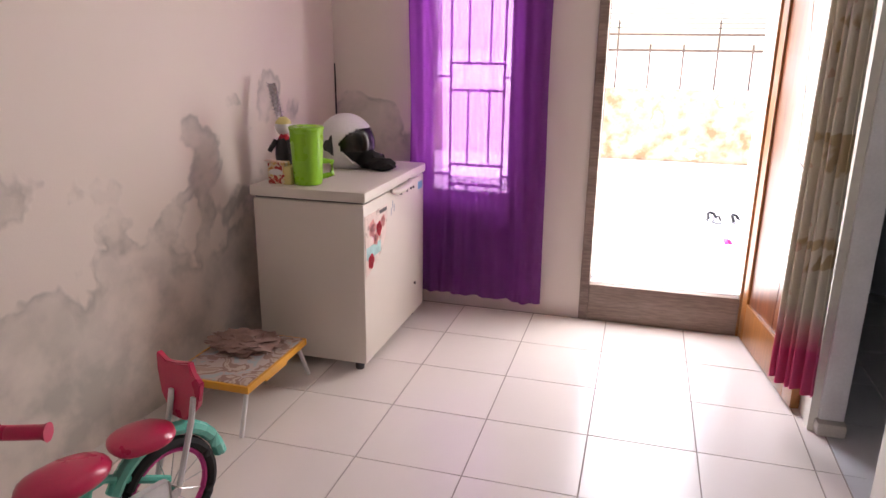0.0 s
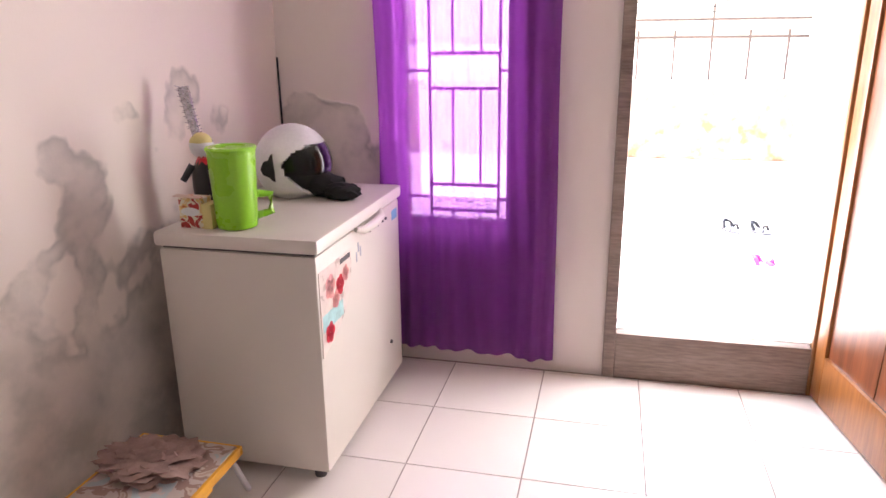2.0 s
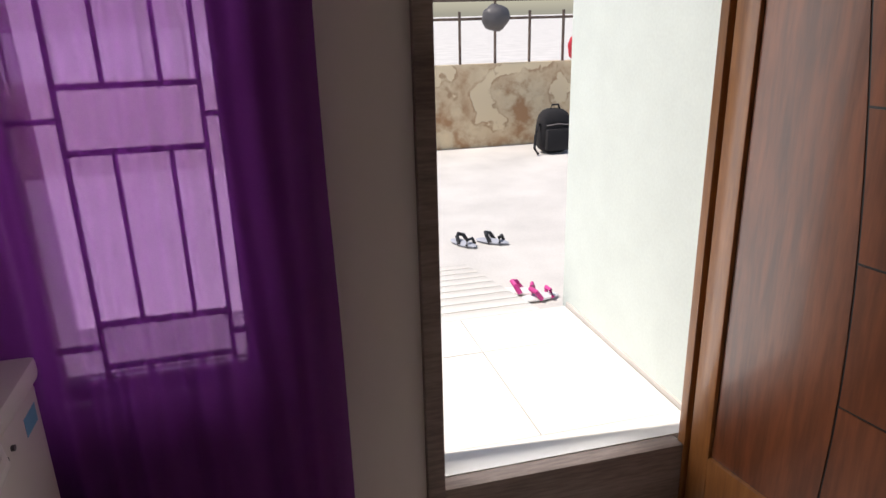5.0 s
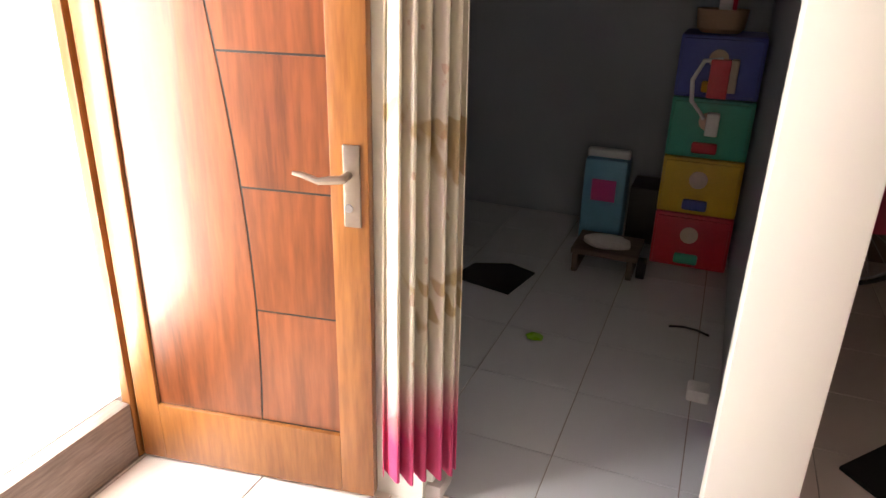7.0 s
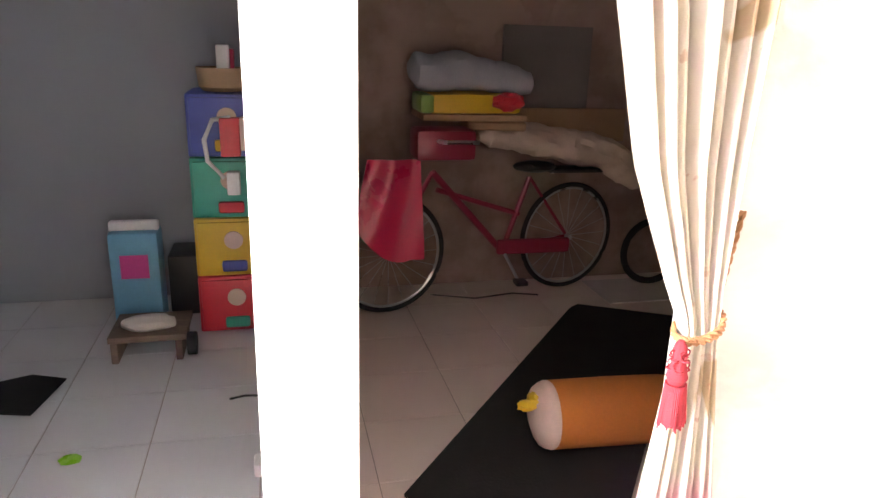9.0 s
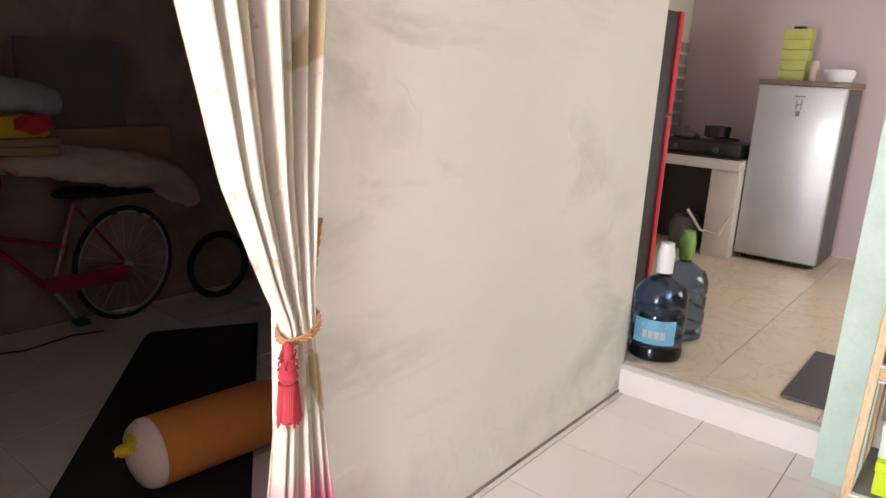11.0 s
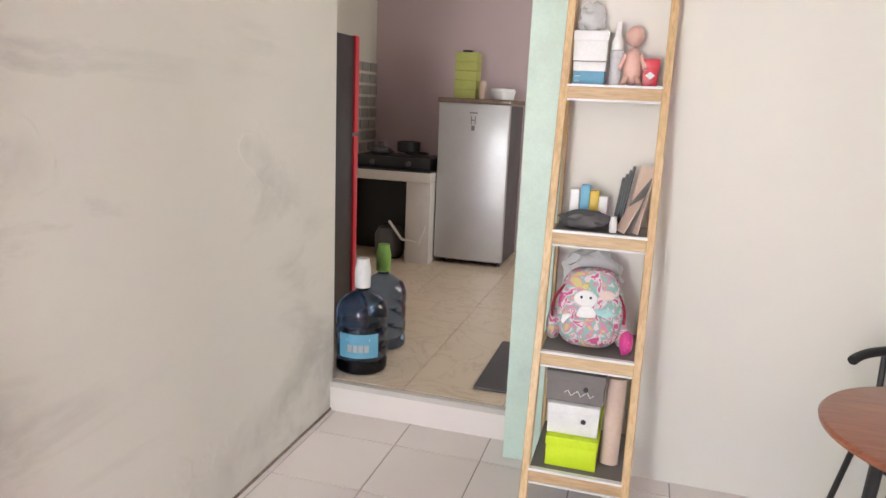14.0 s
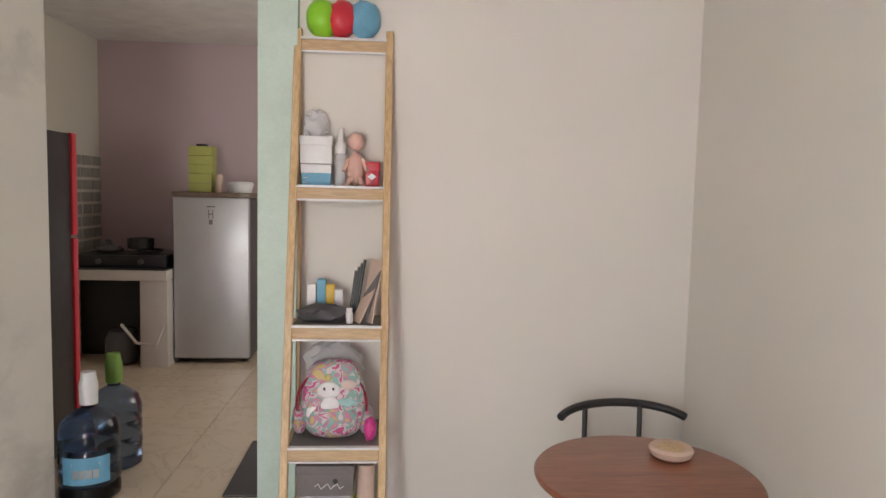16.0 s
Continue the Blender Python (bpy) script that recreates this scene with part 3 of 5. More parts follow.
def tied_width(z):
    pts = [(0.05, 1.315, 1.57), (0.4, 1.335, 1.532), (0.7, 1.372, 1.5), (0.86, 1.393, 1.487), (0.9, 1.395, 1.485), (1.0, 1.396, 1.53), (1.25, 1.386, 1.625), (1.6, 1.366, 1.702), (2.14, 1.35, 1.8)]
    for (za, a0, a1), (zb, b0, b1) in zip(pts, pts[1:]):
        if z <= zb:
            k = (z - za) / (zb - za)
            return a0 + (b0 - a0) * k, a1 + (b1 - a1) * k
    return pts[-1][1:]


def tied_curtain(u, v):
    z = 0.06 + 2.08 * (1 - v)
    y0, y1 = tied_width(z)
    depth = 0.013 + 0.085 * (y1 - y0 - 0.09)
    k = u + 0.018 * math.sin(7 * u + 2) + 0.01 * noise.noise(Vector((u * 7, v * 4, 1)))
    f = math.sin(k * 46 + 0.5 * math.sin(5 * v)) + 0.5 * math.sin(k * 19 + 1) + 0.5 * noise.noise(Vector((u * 12, v * 2.5, 4)))
    return (0.63 + depth * f, y1 + (y0 - y1) * k, z)


cur = thing("tied_curtain", "cream printed curtain with pink hem, tied with a rope", "curtain", "doorway curtains")
part("cloth", sheet(B(), tied_curtain, 150, 60), M_PRINT, cur)
part("rod", bar(B(), (0.63, 1.28, 2.15), (0.63, 2.16, 2.15), 0.01), M_STEEL, cur)
tb = B()
for strand in range(2):
    for o, tiltk in ((0.0, 0.02), (0.012, 0.026)):
        tube(tb, [(0.63 + 0.04 * math.cos(a) + 0.004 * math.cos(11 * a + math.pi * strand), 1.441 + 0.055 * math.sin(a), 0.888 + o + tiltk * math.sin(a + 2.6) + 0.004 * math.sin(11 * a + math.pi * strand)) for a in [2 * math.pi * k / 66 for k in range(66)]], 0.0042, 6, True)
    tube(tb, [(0.655 - 0.02 * (k / 30) + 0.004 * math.cos(k + math.pi * strand), 1.39 - 0.02 * k / 30 + 0.004 * math.sin(k + math.pi * strand), 0.9 + 0.25 * k / 30) for k in range(31)], 0.004, 6)
rope = part("tieback", tb, M_ROPE, cur, "twisted gold and red rope")
tb = B()
TSX, TSY = 0.585, 1.508
lathe(tb, [(0.006, 0.0), (0.014, -0.012), (0.016, -0.05), (0.02, -0.07), (0.024, -0.085), (0.018, -0.098), (0.024, -0.115), (0.027, -0.19), (0.02, -0.2)], (TSX, TSY, 0.885), 18)
for k in range(44):
    a = 2 * math.pi * k / 44
    w = 0.026 + 0.005 * math.sin(k * 7)
    bar(tb, (TSX + 0.021 * math.cos(a), TSY + 0.021 * math.sin(a), 0.785), (TSX + w * math.cos(a), TSY + w * math.sin(a), 0.688 + 0.01 * math.sin(k * 5)), 0.0026, 0.0022, 5)
for k in range(16):
    a = 2 * math.pi * k / 16
    tube(tb, ring((TSX + 0.016 * math.cos(a), TSY + 0.016 * math.sin(a), 0.855 - 0.012 * (k % 4)), 0.008, "XYZ"[k % 2], 8), 0.0022, 5, True)
part("tassel", tb, M_TASSEL, rope, "red tassel")

# white frame inside the first doorway
struct("doorway_frame", boxes((0.70, 0.79, 3.1, 3.158, 0.06, 2.15), bev=0.006), M_WHITEP, "white painted doorway frame")
struct("doorway_frame_foot", boxes((0.69, 0.80, 3.07, 3.158, 0.0, 0.06), bev=0.02), M_STONE, "rough cement foot of the doorway frame")

# ---- living room things ----
fz = thing("chest_freezer", "white chest freezer with floral sticker against the wall", "freezer")
FX0, FX1, FY0, FY1, FT = -1.7, -1.15, 3.03, 3.88, 0.843
part("body", boxes((FX0 + 0.01, FX1 - 0.012, FY0 + 0.01, FY1, 0.05, 0.788), bev=0.012), M_WHITE, fz)
part("seal", boxes((FX0 + 0.02, FX1 - 0.02, FY0 + 0.02, FY1 - 0.01, 0.788, 0.795)), M_DGREY, fz, "dark rubber seal")
lid = part("lid", boxes((FX0, FX1, FY0, FY1 + 0.005, 0.795, FT), bev=0.014), M_WHITE, fz)
part("handle", tube(B(), [(FX1 - 0.004, 3.36, 0.79), (FX1 + 0.012, 3.39, 0.78), (FX1 + 0.016, 3.48, 0.778), (FX1 + 0.014, 3.58, 0.785), (FX1 - 0.004, 3.62, 0.8)], [0.009, 0.014, 0.016, 0.014, 0.009], 10), M_WHITE, lid, "moulded white grip")
for x in (FX0 + 0.06, FX1 - 0.07):
    for y in (FY0 + 0.07, FY1 - 0.07):
        part("foot", lathe(B(), [(0.02, 0), (0.022, 0.03), (0.018, 0.052)], (x, y, 0), 12), M_DGREY, fz)
part("lock", bar(B(), (FX1 - 0.012, 3.5, 0.755), (FX1 - 0.002, 3.5, 0.755), 0.012), M_DGREY, fz)
for y in (3.6, 3.66, 3.7):
    part("lamp_dot", bar(B(), (FX1 - 0.012, y, 0.745), (FX1 - 0.006, y, 0.745), 0.006), M_DGREY, fz)
part("latch_mark", bar(B(), (FX1 - 0.012, 3.72, 0.22), (FX1 - 0.005, 3.72, 0.22), 0.008), M_DGREY, fz)
bm = B()
prof = [(3.05, 0.735), (3.32, 0.735), (3.315, 0.66), (3.29, 0.59), (3.24, 0.535), (3.16, 0.49), (3.05, 0.455)]
f0 = [bm.verts.new((FX1 - 0.013, y, z)) for y, z in prof]
f1 = [bm.verts.new((FX1 - 0.0105, y, z)) for y, z in prof]
bm.faces.new(f0), bm.faces.new(f1)
for k in range(len(prof)):
    bm.faces.new((f0[k], f0[(k + 1) % 7], f1[(k + 1) % 7], f1[k]))
bmesh.ops.recalc_face_normals(bm, faces=bm.faces[:])
st = part("sticker", bm, M_STICKER, fz, "glossy picture sticker with red flowers")


def petals(bm, y, z, rad, n, x0):
    for k in range(n):
        a = 2 * math.pi * k / n
        c = Vector((x0, y + rad * 0.55 * math.cos(a), z + rad * 0.55 * math.sin(a)))
        lo = [bm.verts.new((x0, c.y + rad * 0.5 * math.cos(b), c.z + rad * 0.5 * math.sin(b))) for b in [2 * math.pi * j / 10 for j in range(10)]]
        bm.faces.new(lo)
    return bm


for k, (y, z, rad, mt) in enumerate(((3.13, 0.665, 0.04, M_PETAL), (3.21, 0.645, 0.035, M_RED), (3.17, 0.61, 0.03, M_PETAL), (3.11, 0.52, 0.035, M_RED), (3.26, 0.67, 0.028, M_PETAL))):
    part("flower", petals(B(), y, z, rad, 5, FX1 - 0.0098 + 0.0003 * k), mt, st)
part("leaf_band", boxes((FX1 - 0.0104, FX1 - 0.0101, 3.06, 3.23, 0.535, 0.59)), M_AQUA, st, "pale aqua band")
part("badge", boxes((FX1 - 0.0104, FX1 - 0.0098, 3.22, 3.31, 0.71, 0.727)), M_DGREY, st)
part("rating_plate", boxes((FX1 - 0.0125, FX1 - 0.0115, 3.78, 3.85, 0.715, 0.755)), M_LBLUE, fz, "small blue printed plate")
for y, z in ((3.37, 0.67), (3.39, 0.7), (3.41, 0.68)):
    part("scuff", boxes((FX1 - 0.0122, FX1 - 0.0115, y, y + 0.012, z, z + 0.035)), M_GREYCLOTH, fz)

# on the freezer
cup = thing("pitcher", "tall lime green plastic pitcher with lid on the freezer", "pitcher")
PX, PY = -1.462, 3.135
part("body", lathe(B(), [(0.05, 0), (0.06, 0.004), (0.063, 0.02), (0.073, 0.235), (0.076, 0.243), (0.072, 0.246), (0.068, 0.24), (0.055, 0.015)], (PX, PY, FT), 36), M_GREEN, cup)
part("lid", lathe(B(), [(0.076, 0), (0.078, 0.006), (0.074, 0.012), (0.045, 0.013), (0.042, 0.008), (0.0, 0.008)], (PX, PY, FT + 0.243), 36), M_GREEN, cup)
part("handle", tube(B(), [(PX + 0.05, PY + 0.045, FT + 0.1), (PX + 0.085, PY + 0.07, FT + 0.095), (PX + 0.085, PY + 0.07, FT + 0.04), (PX + 0.048, PY + 0.04, FT + 0.03)], 0.013, 10), M_GREEN, cup)
bx = thing("snack_box", "open red and cream snack box on the freezer", "box", "snack boxes")
part("carton", boxes((-1.635, -1.555, 3.09, 3.15, FT, FT + 0.095), bev=0.003), M_SNACK, bx)
part("flap", beam(B(), (-1.64, 3.085, FT + 0.105), (-1.555, 3.085, FT + 0.1), 0.03, 0.002), M_LCARD, bx)
bm = B()
bm.faces.new([bm.verts.new((-1.595 + 0.033 * math.cos(a), 3.0885, FT + 0.053 + 0.014 * math.sin(a))) for a in [2 * math.pi * k / 20 for k in range(20)]])
part("mark", bm, M_WHITEP, bx, "white oval mark")
bx = thing("yellow_box", "small pale yellow carton beside the snack box", "box", "snack boxes")
part("carton", boxes((-1.553, -1.52, 3.085, 3.16, FT, FT + 0.08), bev=0.003), M_PALEYELLOW, bx)
TF = Vector((-1.645, 3.27, FT))
bm = B()
blob(bm, TF + Vector((0, 0, 0.1)), (0.045, 0.04, 0.1), 0.08, 2, 3)
blob(bm, TF + Vector((0.005, -0.01, 0.235)), (0.04, 0.038, 0.043), 0.03, 2, 4)
for sg in (-1, 1):
    bar(bm, TF + Vector((sg * 0.03, -0.02, 0.17)), TF + Vector((sg * 0.055, -0.045, 0.12)), 0.013, 0.011, 8)
bar(bm, TF + Vector((-0.02, 0.01, 0.25)), TF + Vector((-0.06, 0.02, 0.42)), 0.013, 0.019, 8)
for k in range(60):
    a, h = 2.4 * k, k / 60
    c = TF + Vector((-0.026 - 0.034 * h, 0.012, 0.27 + 0.15 * h))
    bar(bm, c, c + Vector((0.024 * math.cos(a), 0.024 * math.sin(a), 0.008)), 0.002, 0.001, 4)
toy = solo("toy_figure", bm, M_BLACK, "small black toy figure, pale face, glittering silver stick", "toy")
for mt in (M_WHITEP, M_GLITTER, M_PALEYELLOW, M_RED):
    toy.data.materials.append(mt)
for p in toy.data.polygons:
    c = p.center - TF
    if c.z > 0.265 and c.x < -0.012:
        p.material_index = 2
    elif c.z > 0.245:
        p.material_index = 3 if c.y < 0 else 0
    elif c.z > 0.2:
        p.material_index = 1
    elif c.z > 0.178:
        p.material_index = 4
hel = thing("helmet", "white open-face motorcycle helmet on the freezer", "helmet")
SEAM = [(-0.125, 0.07), (-0.095, 0.085), (-0.06, 0.07), (-0.02, 0.042), (0.01, 0.035), (0.045, 0.06), (0.07, 0.1), (0.085, 0.2)]


def opening(z):
    for (za, a), (zb, b) in zip(SEAM, SEAM[1:]):
        if z <= zb:
            return a + (b - a) * max(0.0, (z - za) / (zb - za))
    return 1.0


def dome(rx, ry, rz, keep, thick, n=64):
    bm = B()
    g = bmesh.ops.create_uvsphere(bm, u_segments=n, v_segments=n // 2, radius=1)
    for v in g["verts"]:
        v.co = Vector((v.co.x * rx, v.co.y * ry, v.co.z * rz))
    bmesh.ops.delete(bm, geom=[f for f in bm.faces if not keep(f.calc_center_median())], context="FACES")
    bmesh.ops.solidify(bm, geom=bm.faces[:], thickness=thick)
    return bm


part("shell", dome(0.13, 0.12, 0.13, lambda c: c.z > -0.108 and c.x < opening(c.z), 0.012, 96), M_WHITEP, hel, "glossy white shell")
part("visor", dome(0.134, 0.116, 0.128, lambda c: -0.03 < c.z < 0.075 and c.x > opening(c.z) - 0.004, 0.003), M_VISOR, hel, "smoked grey visor")
part("lining", dome(0.112, 0.104, 0.112, lambda c: c.z > -0.108, 0.01), M_BLACKCLOTH, hel)
for sg in (-1, 1):
    bm = B()
    prof = [(-0.045, -0.005), (-0.03, 0.022), (-0.01, 0.028), (0.002, 0.048), (0.008, 0.02), (0.012, -0.012), (0.008, -0.045), (-0.01, -0.032), (-0.035, -0.025)]
    lo = [bm.verts.new((x, sg * 0.108, z)) for x, z in prof]
    hi = [bm.verts.new((x * 0.9, sg * 0.124, z * 0.9)) for x, z in prof]
    bm.faces.new(lo), bm.faces.new(hi)
    for k in range(9):
        bm.faces.new((lo[k], lo[(k + 1) % 9], hi[(k + 1) % 9], hi[k]))
    bmesh.ops.recalc_face_normals(bm, faces=bm.faces[:])
    part("hinge_cover", bm, M_BLACK, hel, "black pointed hinge cover")
hel.matrix_world = pose(-1.49, 3.62, FT + 0.122, 0, 0, -10) @ Matrix.Scale(1.13, 4)
for gx, gy, k, rr in ((-1.36, 3.6, 7, (0.075, 0.05, 0.05)), (-1.28, 3.57, 8, (0.07, 0.045, 0.033))):
    solo("glove", blob(B(), (gx, gy, FT + rr[2] * 0.93), rr, 0.3, 3, k), M_BLACKCLOTH, "crumpled black glove beside the helmet", "glove", "gloves on the freezer")
solo("wall_cable", tube(B(), [(-1.735, 4.043, 1.34), (-1.734, 4.044, 1.2), (-1.733, 4.044, 1.02)], 0.004, 6), M_BLACK, "short black cable down the room's corner", "cable")

# lap table
lt = thing("lap_table", "low folding lap table with a worn printed top", "table")
TX0, TX1, TY0, TY1, TT = -1.74, -1.388, 2.43, 2.91, 0.205
part("tabletop", boxes((TX0 + 0.012, TX1 - 0.012, TY0 + 0.012, TY1 - 0.012, TT - 0.012, TT + 0.002), bev=0.002), M_TABLETOP, lt, "faded picture print")
part("rim", boxes((TX0, TX1, TY0, TY0 + 0.014, TT - 0.03, TT), (TX0, TX1, TY1 - 0.014, TY1, TT - 0.03, TT), (TX0, TX0 + 0.014, TY0 + 0.014, TY1 - 0.014, TT - 0.03, TT), (TX1 - 0.014, TX1, TY0 + 0.014, TY1 - 0.014, TT - 0.03, TT), bev=0.004), M_ORANGE, lt, "orange plastic rim")
part("drawer", boxes((TX1 - 0.1, TX1 - 0.004, 2.57, 2.74, TT - 0.045, TT - 0.03), bev=0.004), M_ORANGE, lt)
for x, dx in ((TX0 + 0.03, 0.0), (TX1 - 0.03, 0.0)):
    for y, dy in ((TY0 + 0.04, -0.06), (TY1 - 0.03, 0.09)):
        part("leg", beam(B(), (x, y, TT - 0.03), (x + dx, y + dy, 0.0), 0.016, 0.016, 0.003), M_WHITEP, lt, "white folding leg")
solo("crumpled_cloth", blob(B(), (-1.6, 2.76, TT + 0.02), (0.15, 0.11, 0.027), 0.55, 4.5, 3, 4), M_BROWNCLOTH, "crumpled dark brown cloth on the lap table", "cloth")

# child's bicycle
kb = thing("kids_bike", "small child's bicycle, mint frame and crimson seats", "bicycle")
BX = 0.0


def small_wheel(y, r):
    w = part("wheel", tube(B(), ring((BX, y, r), r - 0.018, "X", 36), 0.019, 8, True), M_RUBBER, kb, "black tyre, pink rim")
    part("rim", tube(B(), ring((BX, y, r), r - 0.04, "X", 30), 0.009, 6, True), M_PINKP, w)
    part("hub", bar(B(), (BX - 0.03, y, r), (BX + 0.03, y, r), 0.018), M_STEEL, w)
    sp = B()
    for k in range(14):
        a = math.pi * 2 * k / 14
        bar(sp, (BX, y, r), (BX, y + (r - 0.04) * math.cos(a), r + (r - 0.04) * math.sin(a)), 0.0018, seg=4)
    part("spokes", sp, M_STEEL, w)


small_wheel(1.93, 0.165)
small_wheel(1.2, 0.165)
bm = tube(B(), [(BX, 1.93, 0.165), (BX, 1.72, 0.2), (BX, 1.58, 0.2), (BX, 1.44, 0.3), (BX, 1.3, 0.42)], 0.017, 10)
tube(bm, [(BX, 1.93, 0.2), (BX, 1.74, 0.31), (BX, 1.64, 0.3)], 0.013, 8)
tube(bm, [(BX, 1.66, 0.2), (BX, 1.7, 0.33)], 0.015, 8)
tube(bm, [(BX + 0.03, 1.2, 0.165), (BX + 0.03, 1.25, 0.36), (BX, 1.28, 0.4), (BX, 1.3, 0.5)], 0.012, 8)
tube(bm, [(BX - 0.03, 1.2, 0.165), (BX - 0.03, 1.25, 0.36), (BX, 1.28, 0.4)], 0.012, 8)
part("frame", bm, M_TEAL, kb, "mint green enamelled frame")
for c, r, s in (((BX, 1.64, 0.365), (0.085, 0.12, 0.04), 2), ((BX, 1.86, 0.375), (0.085, 0.095, 0.03), 3)):
    part("seat", blob(B(), c, r, 0.08, 1.5, s), M_CRIMSON, kb, "crimson plastic seat")
bm = B()
prof = [(-0.03, 0.0), (-0.08, 0.06), (-0.1, 0.13), (-0.105, 0.185), (-0.06, 0.165), (-0.01, 0.172), (0.045, 0.185), (0.06, 0.155), (0.095, 0.13), (0.085, 0.06), (0.03, 0.0)]
f0 = [bm.verts.new((BX - 0.025 + x, 2.0 + z * 0.1, 0.36 + z)) for x, z in prof]
f1 = [bm.verts.new((BX - 0.025 + x, 2.022 + z * 0.1, 0.36 + z)) for x, z in prof]
bm.faces.new(f0), bm.faces.new(f1)
for k in range(len(prof)):
    bm.faces.new((f0[k], f0[(k + 1) % 11], f1[(k + 1) % 11], f1[k]))
bmesh.ops.recalc_face_normals(bm, faces=bm.faces[:])
bmesh.ops.bevel(bm, geom=[e for e in bm.edges], offset=0.004, segments=2, affect="EDGES")
part("backrest", bm, M_CRIMSON, kb, "crimson crown-shaped backrest")
for s in (-1, 1):
    part("backrest_post", tube(B(), [(BX + s * 0.05, 1.93, 0.2), (BX + s * 0.05, 1.99, 0.38), (BX + s * 0.05, 2.005, 0.45)], 0.009, 8), M_WHITEP, kb)
part("mudguard", tube(B(), [(BX, 1.93 + 0.19 * math.cos(a), 0.165 + 0.19 * math.sin(a)) for a in [radians(d) for d in range(10, 160, 12)]], 0.022, 8), M_TEAL, kb)
part("chain_guard", boxes((BX + 0.035, BX + 0.055, 1.6, 1.9, 0.14, 0.24), bev=0.02), M_WHITEP, kb)
bm = tube(B(), [(BX - 0.2, 1.42, 0.68), (BX - 0.12, 1.36, 0.68), (BX - 0.03, 1.3, 0.52), (BX + 0.03, 1.3, 0.52), (BX + 0.12, 1.36, 0.68), (BX + 0.2, 1.42, 0.68)], 0.011, 8)
hb = part("handlebar", bm, M_TEAL, kb, "mint green handlebar")
hb.location = (0, 0.1, -0.05)
for s in (-1, 1):
    part("grip", tube(B(), [(BX + s * 0.12, 1.36, 0.68), (BX + s * 0.13, 1.368, 0.68), (BX + s * 0.2, 1.42, 0.68), (BX + s * 0.21, 1.427, 0.68)], [0.022, 0.017, 0.017, 0.022], 12), M_CRIMSON, hb, "crimson rubber grip")

kb.matrix_world = pose(-1.874, 0.02, 0, 0, 0, -17)

sc = thing("kick_scooter", "child's mint kick scooter with magenta grips", "scooter")
part("stem", tube(B(), [(-1.56, 0.97, 0.06), (-1.545, 0.92, 0.4), (-1.53, 0.88, 0.74)], 0.014, 10), M_TEAL, sc, "mint green stem")
hb = part("handlebar", tube(B(), [(-1.665, 1.17, 0.83), (-1.6, 1.03, 0.8), (-1.53, 0.88, 0.745), (-1.49, 0.80, 0.775), (-1.455, 0.727, 0.809)], 0.014, 10), M_TEAL, sc, "mint green handlebar")
part("grip", tube(B(), [(-1.46, 0.737, 0.807), (-1.452, 0.72, 0.811), (-1.415, 0.615, 0.828), (-1.407, 0.6, 0.83)], [0.018, 0.0135, 0.0135, 0.017], 12), M_PINKP, hb, "magenta rubber grip")
part("grip", tube(B(), [(-1.66, 1.16, 0.828), (-1.667, 1.175, 0.832), (-1.71, 1.28, 0.85), (-1.715, 1.295, 0.852)], [0.018, 0.0135, 0.0135, 0.017], 12), M_PINKP, hb, "magenta rubber grip")
part("deck", boxes((-1.66, -1.52, 0.98, 1.0, 0.05, 0.08), bev=0.004), M_CRIMSON, sc)
part("wheel", bar(B(), (-1.58, 0.97, 0.055), (-1.54, 0.97, 0.055), 0.055, seg=20), M_RUBBER, sc)

sc.location = (0.03, 0.18, 0)

# round table, chair, dish
tb = thing("round_table", "round brown wooden table in the corner", "table")
TCX, TCY = -1.612, 0.365
part("tabletop", lathe(B(), [(0.335, 0), (0.35, 0.006), (0.352, 0.016), (0.345, 0.024), (0.33, 0.026)], (TCX, TCY, 0.715), 56), M_TABLE, tb, "reddish brown veneer top")
for k in range(4):
    a = radians(45 + 90 * k)
    part("leg", bar(B(), (TCX + 0.2 * math.cos(a), TCY + 0.2 * math.sin(a), 0.715), (TCX + 0.24 * math.cos(a), TCY + 0.24 * math.sin(a), 0.0), 0.02, 0.016), M_BLACK, tb, "black metal leg")
    part("bracket", bar(B(), (TCX + 0.27 * math.cos(a + 0.4), TCY + 0.27 * math.sin(a + 0.4), 0.68), (TCX + 0.27 * math.cos(a + 0.4), TCY + 0.27 * math.sin(a + 0.4), 0.716), 0.018, 0.02), M_PINE, tb)
di = thing("coaster_dish", "small round woven dish on the table", "dish")
part("dish", lathe(B(), [(0.05, 0), (0.068, 0.012), (0.074, 0.03), (0.066, 0.04), (0.05, 0.036)], (-1.745, 0.235, 0.741), 30), M_LCARD, di)
part("inlay", lathe(B(), [(0.02, 0), (0.045, 0.001), (0.045, 0.003), (0.02, 0.004)], (-1.745, 0.235, 0.776), 24), M_PINE, di)
ch = thing("chair", "black metal chair with curved backrest behind the table", "chair")
arc = [(-1.735 + 0.28 * math.sin(a), -0.15 - 0.16 * math.cos(a), 0.762 - 0.03 * (a / 1.1) ** 2) for a in [radians(d) for d in range(-66, 67, 6)]]
part("backrest", tube(B(), arc, 0.017, 10), M_BLACK, ch, "black padded tube backrest")
for x in (-1.83, -1.6):
    part("back_post", tube(B(), [(x, -0.295, 0.757), (x, -0.285, 0.5), (x, -0.27, 0.42)], 0.011, 8), M_BLACK, ch)
part("seat", lathe(B(), [(0.17, 0), (0.19, 0.015), (0.19, 0.035), (0.16, 0.05)], (-1.715, -0.14, 0.41), 32), M_BLACKCLOTH, ch)
